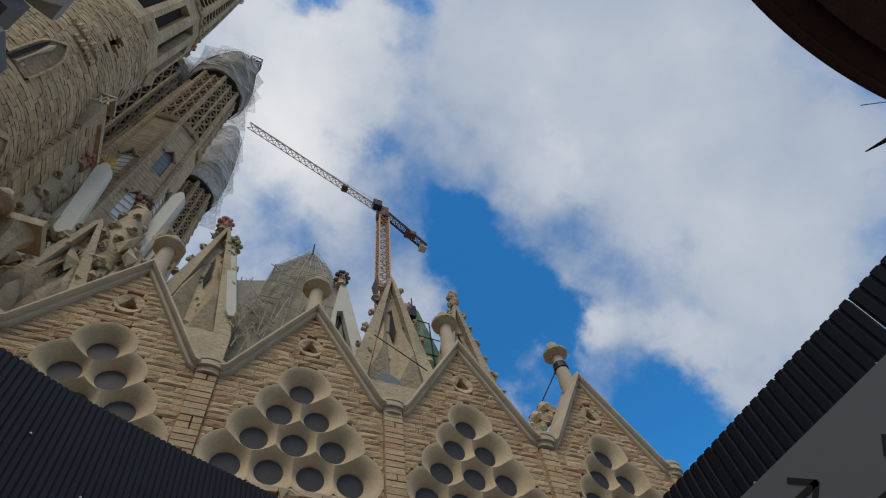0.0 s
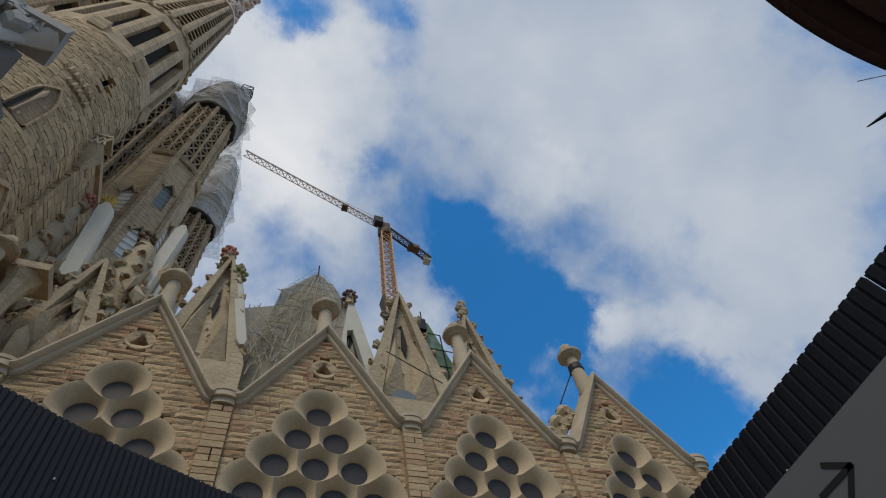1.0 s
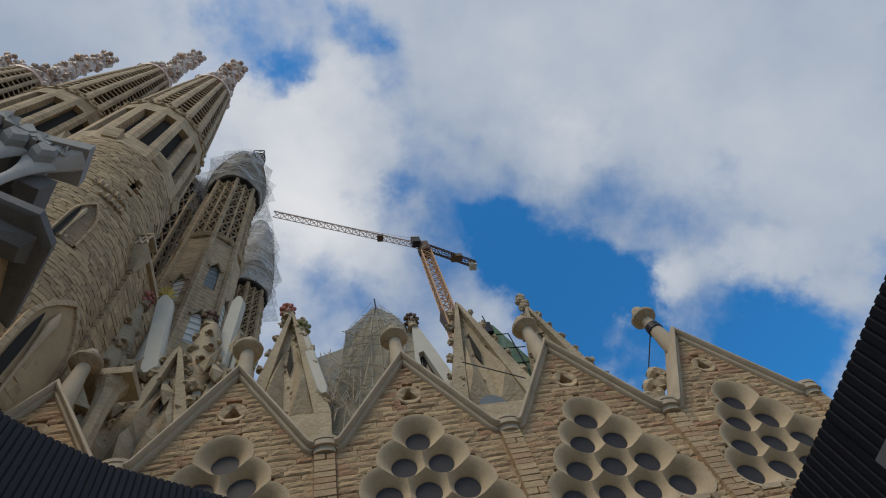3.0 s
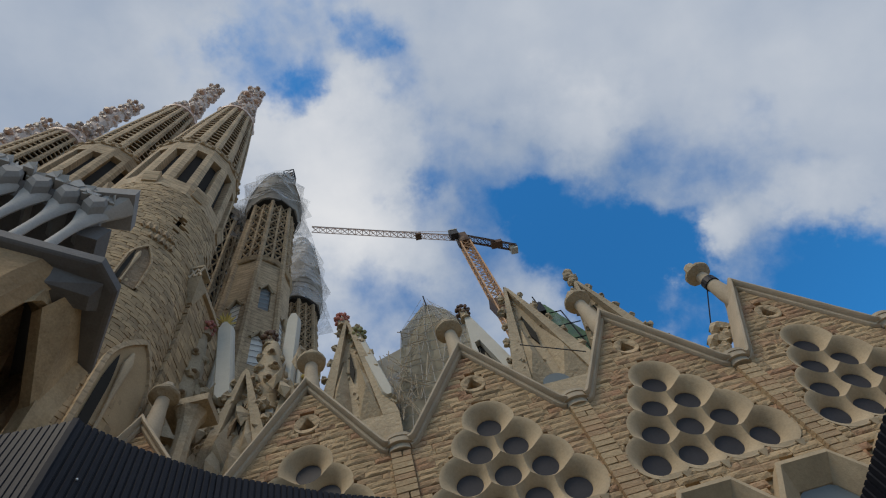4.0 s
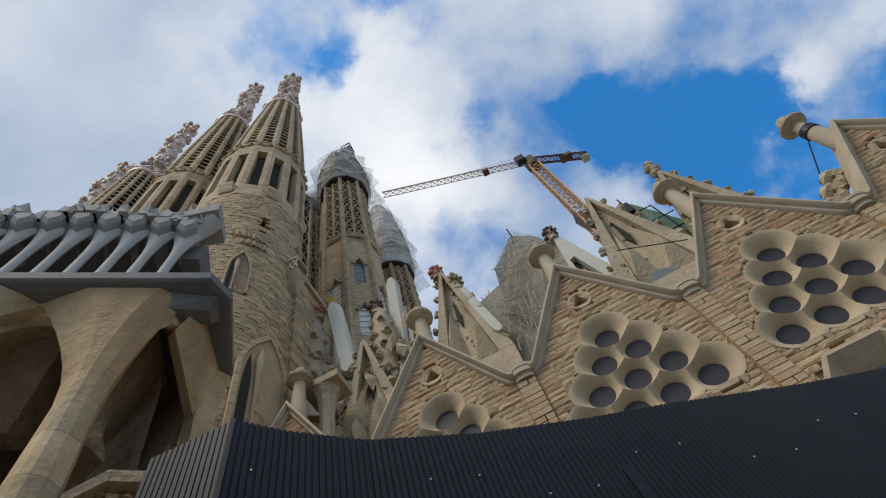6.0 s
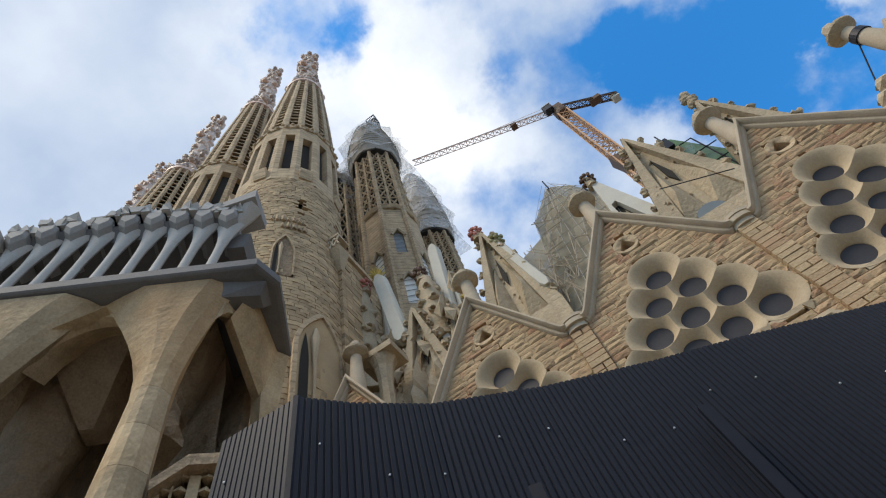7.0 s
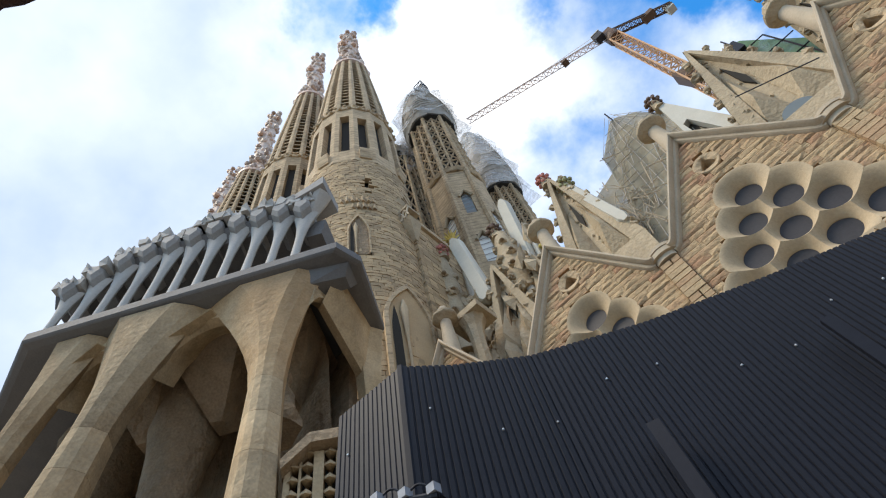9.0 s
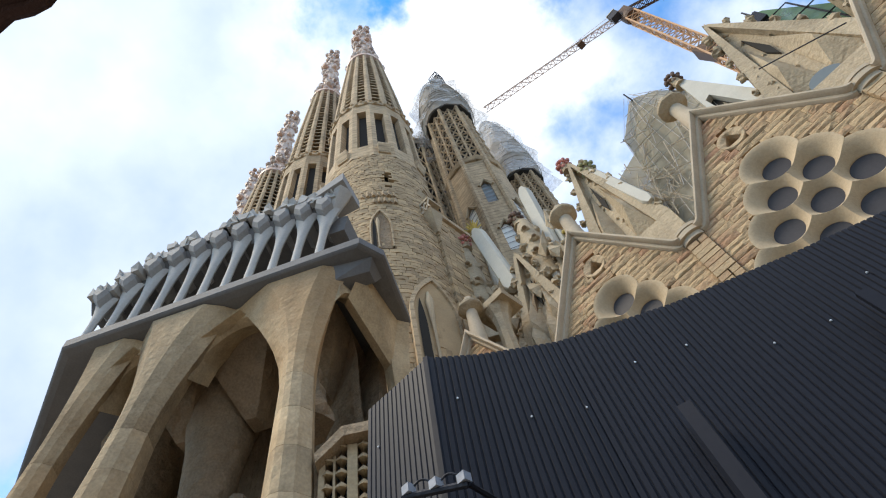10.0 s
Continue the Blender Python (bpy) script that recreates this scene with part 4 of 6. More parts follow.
def bone_column(s_top, s_base, waist, left, right):
    """A tapering faceted column of stacked drums: wide at its foot, thin at the waist, spreading into a fan under the roof."""
    def ring(z):
        u = z / 20.9
        s = s_base + (s_top - s_base) * u
        w = waist * (1 + 0.85 * max(0, (0.74 - u) / 0.74) ** 1.15)
        f = max(0.0, (u - 0.74) / 0.26) ** 1.55
        l, r = w / 2 + left * f, w / 2 + right * f
        d, dep = 1.0, w * 0.42
        k = 0.35 + 0.65 * (1 - f)
        return [pp(s - r, d, z), pp(s - r * (0.62 + 0.2 * f), d - dep * 0.7, z), pp(s - w * 0.08 - r * 0.5 * f, d - dep * (1.0 + 0.35 * f), z), pp(s + w * 0.10 + l * 0.42 * f, d - dep * (1.0 + 0.4 * f), z), pp(s + l * (0.55 + 0.2 * f), d - dep * 0.72, z), pp(s + l, d - dep * 0.05, z), pp(s + l * 0.6, d + dep * 1.3, z), pp(s - r * 0.6, d + dep * 1.3, z)]
    thing = hung(porch, "column", Mesh().rings([ring(0.0), ring(0.4)]), PORTICO, "leaning sandstone column that spreads like a bone")
    z = 0.41
    hts = [2.1, 1.9, 1.7, 1.7, 1.6, 1.5, 1.5, 1.45, 1.5]
    for h in hts + [20.9 - 0.41 - sum(hts)]:
        n = 2 if z < 14 else 6
        m = Mesh().rings([ring(z + (h - 0.012) * i / n) for i in range(n + 1)])
        d = hung(thing, "drum", m, PORTICO_PIECE)
        d.matrix_parent_inverse = Matrix.Identity(4)
        z += h
    return thing


bone_column(2.75, 2.45, 1.2, 2.4, 1.3)
bone_column(8.1, 10.3, 1.42, 1.3, 1.6)
bone_column(11.4, 13.4, 0.95, 0.4, 1.0)


def arch_panel(p0, p1, inner, spring, crown, name="lintel"):
    """The stone between two supports, arched below, with a fold across it."""
    n = 14
    p0, p1, inner = Vector(p0), Vector(p1), Vector(inner)
    low = [(i / n, spring + (crown - spring) * math.sin(math.pi * i / n) ** 0.55) for i in range(n + 1)]

    def row(off, dz):
        return [p0.lerp(p1, u) + off + Vector((0, 0, min(20.8, z + dz))) for u, z in low] + [p1 + off + Vector((0, 0, 20.9)), p0 + off + Vector((0, 0, 20.9))]
    hung(porch, name, Mesh().rings([row(Vector((0, 0, 0)), 0), row(inner * 0.25, -0.12), row(inner, 0.5)]), PORTICO)


for s0, s1 in ((3.6, 7.4), (9.0, 11.1)):
    arch_panel(pp(s0, 0.95, 0), pp(s1, 0.95, 0), PN * 1.5, 18.0, 20.1)
    a_, b_ = pp(s0 + (s1 - s0) * 0.45, 0.55, 0), pp(s1 + 0.2, 0.75, 0)
    fold = Mesh().rings([[a_ + Vector((0, 0, 20.15)), a_ + PN * 0.5 + Vector((0, 0, 20.25)), a_ + PN * 0.5 + Vector((0, 0, 20.4))], [b_ + Vector((0, 0, 19.0)), b_ + PN * 0.5 + Vector((0, 0, 19.1)), b_ + PN * 0.5 + Vector((0, 0, 19.5))]])
    hung(porch, "lintel_fold", fold, PORTICO)
# side bay towards the nave
arch_panel((-6.6, -8.95, 0), (-7.45, -5.25, 0), (-0.9, -0.25, 0), 19.2, 20.4, "side_lintel")
hung(porch, "side_fascia", Mesh().rings([[(-5.95, -8.35, 20.92), (-6.75, -8.45, 19.7), (-7.2, -8.3, 19.8), (-6.5, -8.2, 20.92)], [(-7.5, -4.95, 20.92), (-7.85, -5.1, 17.9), (-8.3, -5.0, 18.0), (-8.1, -4.9, 20.92)]]), PORTICO)
p = Vector((-7.6, -5.2, 0))
hung(porch, "side_pier", Mesh().rings([[p + Vector((x * k, y * k, z)) for x, y in ((-0.7, -0.5), (0.1, -0.7), (0.4, 0.2), (-0.5, 0.5))] for z, k in ((0, 1.0), (12, 0.6), (16, 0.6), (19, 0.9), (20.9, 1.3))]), PORTICO)
# end wall also takes the stone colour darkened for shade
hung(porch, "side_wall", Mesh().box(-12.5, -8.6, -5.6, -5.2, 0, 20.8), SHADE_DARK_STONE, "stone wall at the end of the porch, darkened for shade")

# inside of the porch, its shade put in the stone's colour: back wall, vault, inner columns, carved groups
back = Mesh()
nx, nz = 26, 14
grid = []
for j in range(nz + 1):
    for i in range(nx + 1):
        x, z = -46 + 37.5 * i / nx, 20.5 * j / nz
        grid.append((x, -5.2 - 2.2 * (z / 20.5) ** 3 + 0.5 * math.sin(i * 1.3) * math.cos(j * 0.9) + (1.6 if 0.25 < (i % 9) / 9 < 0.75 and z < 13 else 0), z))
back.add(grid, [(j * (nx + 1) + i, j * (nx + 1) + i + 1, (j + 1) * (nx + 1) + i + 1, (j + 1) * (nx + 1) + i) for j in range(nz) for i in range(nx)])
tagged(part("wall_porch_back", back, SHADE_DARK_STONE, smooth=True), "stone back wall of the porch, darkened for shade, with deep doorways", "wall", kind="structure")
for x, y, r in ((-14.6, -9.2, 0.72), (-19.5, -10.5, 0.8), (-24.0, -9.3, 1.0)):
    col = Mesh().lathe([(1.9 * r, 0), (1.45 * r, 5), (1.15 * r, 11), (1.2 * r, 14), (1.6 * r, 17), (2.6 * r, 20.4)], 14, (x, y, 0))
    hung(porch, "inner_column", col, SHADE_DARK_STONE, "flaring inner column, darkened for shade", smooth=True)
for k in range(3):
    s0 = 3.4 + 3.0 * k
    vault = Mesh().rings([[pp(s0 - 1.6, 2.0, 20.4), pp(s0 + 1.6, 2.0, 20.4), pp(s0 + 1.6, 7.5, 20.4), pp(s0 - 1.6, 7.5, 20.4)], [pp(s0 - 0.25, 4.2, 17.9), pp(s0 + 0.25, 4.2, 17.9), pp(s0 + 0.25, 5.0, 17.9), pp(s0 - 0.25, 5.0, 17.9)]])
    hung(porch, "vault_cone", vault, SHADE_DARK_STONE)


def carved_group(x, y, z, h, seed):
    """A weathered carved mass, plain in form."""
    r = random.Random(seed)
    m = Mesh()
    rows = []
    for i in range(8):
        u = i / 7
        w = h * (0.34 - 0.22 * u) * r.uniform(0.8, 1.15)
        rows.append([(x + w * math.cos(2 * math.pi * k / 7) * r.uniform(0.75, 1.2), y + 0.7 * w * math.sin(2 * math.pi * k / 7) * r.uniform(0.75, 1.2), z + h * u) for k in range(7)])
    m.rings(rows)
    # dark tone stands for the porch's shade
    tagged(part("carved_block", m, SHADE_DARK_STONE), "weathered angular carved stone group in the porch, darkened for shade", "carving", "porch carvings")


for k, (x, y, z, h) in enumerate(((-13.2, -8.6, 10.5, 4.2), (-13.9, -8.2, 0.0, 10.8), (-9.3, -8.3, 15.0, 3.0), (-18.4, -9.0, 0.0, 13.0), (-17.0, -9.2, 0.0, 9.0))):
    carved_group(x, y, z, h, 20 + k)
tw = Mesh().tube([(-17.2, -12.2, 0), (-17.0, -12.1, 6), (-17.3, -12.2, 10.5), (-16.8, -12.0, 13), (-16.4, -12.0, 15)], [0.25, 0.2, 0.16, 0.12, 0.07], 7)
tw.tube([(-17.25, -12.15, 10.0), (-17.8, -12.3, 12.0), (-17.7, -12.3, 13.0)], [0.12, 0.1, 0.06], 6)
tagged(part("twisted_branch", tw, PORTICO), "pale twisted branch-like stone post in the porch", "post")

# grille of stone lozenges beside the porch
gr = empty("stone_grille", (-8.0, -8.2, 8.0), "stone screen pierced by rows of square holes under a sloping hood", "screen")
gm = Matrix.Translation((-7.05, -8.55, 0)) @ Matrix.Rotation(radians(48), 4, "Z") @ Matrix.Translation((0.58, 0, 0)) @ Matrix.Diagonal((0.47, 1, 1, 1))
# near-black sheet paints the shade behind the screen's holes
hung(gr, "screen_back", Mesh().box(-1.9, 1.9, 0.5, 0.6, 0, 12.5, gm), SHADE_BLACK)
for x0, x1 in ((-2.3, -1.95), (-0.65, -0.05), (1.5, 1.9)):
    hung(gr, "mullion", Mesh().box(x0, x1, -0.1, 0.6, 0, 12.6, gm), PORTICO)
hung(gr, "sill", Mesh().box(-2.0, 2.0, -0.3, 0.6, 0, 9.0, gm), PORTICO)
hung(gr, "hood", Mesh().prism([(-2.5, 12.1), (-0.9, 12.95), (2.1, 13.1), (2.1, 12.75), (-0.8, 12.6), (-2.4, 11.8)], "y", -0.5, 0.7, gm), SHADE_DARK_STONE)
for cxx in (-1.42, 0.72):
    for k in range(9):
        z = 9.1 + 0.43 * k
        for dx in (-0.42, 0.42):
            o = 0.36
            lz = Mesh().rings([[gm @ Vector((cxx + dx - o, -0.05, z)), gm @ Vector((cxx + dx, -0.28, z - 0.1)), gm @ Vector((cxx + dx + o, -0.05, z)), gm @ Vector((cxx + dx, 0.4, z))], [gm @ Vector((cxx + dx - o, -0.05, z + 0.06)), gm @ Vector((cxx + dx, -0.05, z + 0.2)), gm @ Vector((cxx + dx + o, -0.05, z + 0.06)), gm @ Vector((cxx + dx, 0.4, z + 0.2))]])
            hung(gr, "lozenge", lz, PORTICO)
    hung(gr, "bar", Mesh().box(cxx - 0.07, cxx + 0.07, -0.05, 0.45, 9.0, 12.6, gm), PORTICO)

# gallery of small bones on the roof
gal = empty("roof_gallery", (-10, -12, ROOF_Z), "pale grey gallery of slanting bone columns carrying carved blocks", "gallery")
GZ = ROOF_Z + 0.15
for k in range(11):
    s = 2.0 + 1.13 * k
    hump = 0.9 * math.sin(math.pi * min(1.0, k / 8)) ** 0.8 - 1.0 * max(0, k - 8)
    m = Mesh()
    rows = []
    for i in range(11):
        u = i / 10
        w = 0.19 + 0.06 * max(0, (0.35 - u) / 0.35) ** 1.5 + 0.44 * max(0, (u - 0.5) / 0.5) ** 2
        t2 = 0.17 + 0.05 * max(0, (0.35 - u) / 0.35) ** 1.5 + 0.06 * max(0, (u - 0.5) / 0.5) ** 2
        c = s + 0.42 - 0.62 * u
        rows.append([pp(c + w * math.cos(2 * math.pi * q / 10), 0.95 - 0.3 * u + t2 * math.sin(2 * math.pi * q / 10), GZ + (4.5 + hump * 0.6) * u) for q in range(10)])
    m.rings(rows)
    hung(gal, "bone", m, GREY_PALE, smooth=True)
    b0 = Mesh().rings([[pp(s - 0.12 + x * k, d, GZ + lift + hump * 0.6 + y * k) for x, y in ((0.0, -0.62), (0.43, -0.12), (0.40, 0.36), (-0.40, 0.36), (-0.43, -0.12))] for d, lift, k in ((2.0, 4.3, 1.0), (0.8, 4.45, 1.0), (0.2, 4.72, 1.0), (0.02, 4.82, 0.72))])
    hung(gal, "cross_block", b0, GREY_MID, "grey block laid across a bone column")
    kr = random.Random(40 + k)
    top = Mesh()
    for j in range(5):
        ss, dd, zz = s - 0.55 + 0.23 * j, 0.15 + 0.45 * kr.random(), GZ + 5.1 + hump * 0.8
        e = [kr.uniform(-0.2, 0.2) for _ in range(6)]
        top.rings([[pp(ss - 0.2, dd - 0.2, zz), pp(ss + 0.2, dd - 0.2, zz), pp(ss + 0.2, dd + 0.5, zz), pp(ss - 0.2, dd + 0.5, zz)], [pp(ss - 0.25 + e[0], dd - 0.3 + e[1], zz + 0.35), pp(ss + 0.22 + e[2], dd - 0.25, zz + 0.42 + e[3]), pp(ss + 0.2, dd + 0.4, zz + 0.4), pp(ss - 0.2, dd + 0.4 + e[4], zz + 0.45)], [pp(ss - 0.06, dd - 0.1 + e[5], zz + 0.62 + e[1]), pp(ss + 0.08, dd - 0.1, zz + 0.6), pp(ss + 0.08, dd + 0.1, zz + 0.6), pp(ss - 0.06, dd + 0.1, zz + 0.66)]])
    hung(gal, "crest", top, GREY_PALE, "jagged carved crest")
hung(gal, "gallery_beam", Mesh().rings([[pp(s, 0.8, GZ + 4.45 - q), pp(s, 2.4, GZ + 4.2 - q), pp(s, 2.4, GZ + 5.2 - q), pp(s, 0.35, GZ + 5.2 - q)] for s, q in ((1.8, 0.0), (10.6, 0.0), (13.9, 1.5))]), GREY)
# dark panel stands for the shade behind the bones and hides the sky
hung(gal, "gallery_back", Mesh().rings([[pp(s, 2.5, GZ), pp(s, 2.6, GZ), pp(s, 2.6, GZ + h), pp(s, 2.5, GZ + h)] for s, h in ((2.2, 4.6), (10.8, 4.6), (13.9, 3.4))]), SHADE_DARK_STONE)
tip = Mesh().rings([[pp(3.0, 0.1, GZ + 5.1), pp(3.0, 1.6, GZ + 4.9), pp(3.0, 1.6, GZ + 5.6), pp(3.0, 0.1, GZ + 5.6)], [pp(0.7, -0.2, GZ + 5.9), pp(0.5, 1.5, GZ + 5.7), pp(0.5, 1.5, GZ + 6.4), pp(0.7, -0.2, GZ + 6.7)]])
hung(gal, "end_slab", tip, GREY_MID, "long grey slab that closes the gallery")
hung(gal, "end_strut", Mesh().tube([pp(2.2, 0.9, GZ + 2.4), pp(1.85, 0.8, GZ + 3.8), pp(1.4, 0.65, GZ + 4.9), pp(0.95, 0.45, GZ + 5.9)], [0.17, 0.2, 0.34, 0.55], 8, flat=0.7), GREY_PALE, smooth=True)
hung(gal, "end_block", Mesh().rings([[pp(1.15, 1.1, GZ + 3.2), pp(1.9, 1.1, GZ + 3.2), pp(1.9, 2.4, GZ + 3.2), pp(1.15, 2.4, GZ + 3.2)], [pp(0.95, 1.0, GZ + 4.3), pp(1.9, 1.0, GZ + 4.3), pp(1.9, 2.4, GZ + 4.3), pp(0.95, 2.4, GZ + 4.3)]]), GREY)
carv = Mesh().blob(pp(1.3, 0.6, GZ + 6.5), 0.30, 7, 1.2, 0.2, random.Random(2))
hung(gal, "carved_knob", carv, CORNICE, "small pale carved knob")
cap2 = Mesh().rings([[pp(9.1, 0.4, GZ + 5.3), pp(9.9, 0.4, GZ + 5.3), pp(9.9, 1.2, GZ + 5.3), pp(9.1, 1.2, GZ + 5.3)], [pp(9.0, 0.3, GZ + 6.6), pp(9.7, 0.2, GZ + 6.8), pp(9.7, 1.0, GZ + 6.8), pp(9.0, 1.1, GZ + 6.6)], [pp(9.3, 0.5, GZ + 7.0), pp(9.5, 0.5, GZ + 7.0), pp(9.5, 0.8, GZ + 7.0), pp(9.3, 0.8, GZ + 7.0)]])
tagged(part("crest_block", cap2, GREY), "upright grey stone block on the gallery crest", "carving")


# ---- carved gables where nave and transept meet ----
def facet(points, apex):
    """A faceted stone petal: a closed fan from its rim to an apex."""
    m = Mesh()
    n = len(points)
    c = Vector((sum(p[0] for p in points) / n, max(p[1] for p in points) + 0.8, sum(p[2] for p in points) / n))
    m.add(list(points) + [apex, c], [(i, (i + 1) % n, n) for i in range(n)] + [((i + 1) % n, i, n + 1) for i in range(n)])
    return m


def fruit(x, y, z, r, mat, label, seed, leaves=False):
    rr = random.Random(seed)
    f = empty("fruit_basket", (x, y, z - r), label, "finial", "fruit finials")
    m = Mesh()
    for k in range(26):
        a, u = 2 * math.pi * k * 0.382, (k + 0.5) / 26
        q = r * math.sin(math.pi * (0.12 + 0.8 * u)) * 0.85
        if leaves:
            m.tube([(x + q * 0.4 * math.cos(a), y + q * 0.4 * math.sin(a), z - r * 0.5 + r * u), (x + q * 1.5 * math.cos(a), y + q * 1.5 * math.sin(a), z + r * 0.1 + r * 1.2 * u)], [r * 0.22, r * 0.06], 5)
        else:
            m.blob((x + q * math.cos(a), y + q * math.sin(a), z - r + 2 * r * u), r * 0.27 * rr.uniform(0.85, 1.15), 5)
    hung(f, "fruit", m, mat)
    hung(f, "stalk", Mesh().lathe([(r * 0.75, z - r * 2.0), (r * 0.5, z - r * 1.4), (r * 0.6, z - r * 0.7), (r * 0.3, z + r * 0.4)], 8, (x, y, 0)), SCULPT)
    return f


def gable(x, y, base, peak, half, depth, label, knobs=True, seed=0, mat=None):
    """A steep carved gable: two raking ribs with knobs, a near-black block for a shaded pointed window, faceted cheeks
    below.
    """
    mat = mat or SCULPT
    rr = random.Random(seed)
    t = empty("carved_gable", (x, y, base), label, "gable", "carved gables")
    H = peak - base
    for sgn in (-1, 1):
        rib = Mesh().rings([[(x + sgn * half * 1.05, y - 0.35, base), (x + sgn * half * 0.66, y - 0.35, base), (x + sgn * half * 0.66, y + depth, base), (x + sgn * half * 1.05, y + depth, base)], [(x + sgn * 0.20, y - 0.45, peak - H * 0.06), (x - sgn * 0.10, y - 0.45, peak - H * 0.02), (x - sgn * 0.10, y + depth * 0.6, peak - H * 0.02), (x + sgn * 0.20, y + depth * 0.6, peak - H * 0.06)]])
        hung(t, "raking_rib", rib, mat)
        if knobs:
            for k in range(6):
                u = (k + 0.6) / 6.6
                kx = x + sgn * (half * 1.02 * (1 - u) + 0.2 * u)
                kb = Mesh().blob((kx + sgn * 0.12, y - 0.2, base + H * u + 0.15), 0.30 * rr.uniform(0.7, 1.25), 7, 1.1, 0.45, rr)
                hung(t, "crocket", kb, mat)
    hung(t, "plinth", Mesh().box(x - half * 1.05, x + half * 1.05, y - 0.34, y + depth, base - 7.0, base), mat)
    hung(t, "field", Mesh().prism([(x - half * 0.9, base), (x, peak - H * 0.05), (x + half * 0.9, base)], "y", y + 0.15, y + 0.5), mat)
    for sgn in (-1, 1):
        leaf = facet([(x + sgn * half * 0.08, y + 0.1, base + H * 0.05), (x + sgn * half * 0.70, y + 0.1, base), (x + sgn * half * 0.50, y + 0.1, base + H * 0.36), (x + sgn * half * 0.16, y + 0.1, base + H * 0.60)], (x + sgn * half * 0.36, y - 0.85, base + H * 0.22))
        hung(t, "leaf_facet", leaf, mat)
    crust = Mesh()
    for k in range(34):
        u = rr.random() ** 1.3
        q = rr.uniform(-1, 1)
        kx, kz = x + q * half * 0.92 * (1 - u), base + H * u * 0.93
        w, h = rr.uniform(0.10, 0.26), rr.uniform(0.25, 0.8)
        lean = rr.uniform(-0.2, 0.2) - q * 0.25
        yb = y - 0.30 if abs(q) > 0.8 else y + 0.16
        f = facet([(kx - w, yb, kz + h * 0.3), (kx, yb, kz), (kx + w, yb, kz + h * 0.35), (kx + lean, yb, kz + h)], (kx + lean * 0.4, yb - w * rr.uniform(0.7, 1.5), kz + h * 0.3))
        crust.add(f.v, f.f)
    tagged(hung(t, "carved_relief", crust, mat, "small carved leaves and bosses"), kind="stuff")
    # no recess here: a near-black block paints the slot's shade
    hung(t, "slot_window", Mesh().prism([(x - half * 0.06, base + H * 0.44), (x, base + H * 0.66), (x + half * 0.09, base + H * 0.46), (x + half * 0.02, base + H * 0.36)], "y", y - 0.02, y + 0.16), SHADE_BLACK)
    return t


# pier of carved stone that carries them
trans = empty("transept_flank", (-6.0, 8.0, 0), "weathered carved stone flank of the transept", "wall", kind="structure")
hung(trans, "flank_wall", Mesh().box(-9.0, -1.2, 7.6, 8.6, 0, 29.0), SCULPT)
for k, (x, w, z1) in enumerate(((-8.6, 0.8, 34.0), (-7.2, 0.6, 31.0), (-5.8, 0.55, 33.0), (-4.2, 0.6, 35.0), (-2.7, 0.7, 37.5))):
    hung(trans, "buttress_shaft", Mesh().tube([(x, 7.4, 0), (x, 7.4, z1 * 0.7), (x + 0.1, 7.4, z1)], [w * 1.1, w, w * 0.7], 6), SCULPT)
    hung(trans, "shaft_cap", Mesh().lathe([(w * 0.7, z1 - 0.5), (w * 1.3, z1), (w * 0.9, z1 + 0.5), (w * 0.3, z1 + 1.5)], 6, (x + 0.1, 7.4, 0)), SCULPT)
gable(-8.1, 4.6, 24.5, 32.5, 1.7, 1.6, "steep weathered carved gable with leaf-shaped facets", seed=1)
gable(-4.9, 4.2, 23.5, 32.4, 2.1, 1.8, "tall weathered carved gable with crockets and leaf facets", seed=2)
gable(-2.4, 5.2, 24.0, 31.5, 1.6, 1.8, "weathered carved gable with a pointed slot", seed=3)
for k in range(7):
    x = -9.3 + 1.15 * k
    fc = facet([(x - 0.6, 3.9, 23.3), (x + 0.05, 3.7, 21.8), (x + 0.65, 3.9, 23.6), (x + 0.1, 3.9, 25.8)], (x + 0.05, 3.1, 24.0))
    hung(trans, "petal", fc, SCULPT)
    hung(trans, "petal_stem", Mesh().lathe([(0.25, 20.0), (0.45, 21.8), (0.2, 22.4)], 6, (x + 0.55, 3.7, 0)), SCULPT)


shard = random.Random(77)
for k in range(90):
    x, y, z = shard.uniform(-9.2, -1.4), shard.uniform(3.9, 6.8), shard.uniform(23.0, 31.5)
    h, w = shard.uniform(0.9, 3.2), shard.uniform(0.16, 0.5)
    lean = shard.uniform(-0.7, 0.7)
    leaf = facet([(x - w, y, z + h * 0.3), (x, y, z), (x + w, y, z + h * 0.35), (x + lean, y + 0.2, z + h)], (x + lean * 0.4, y - w * 0.9, z + h * 0.35))
    # every fifth leaf in the shade-dark stone, for varied tone
    hung(trans, "carved_leaf", leaf, SCULPT if k % 5 else SHADE_DARK_STONE)


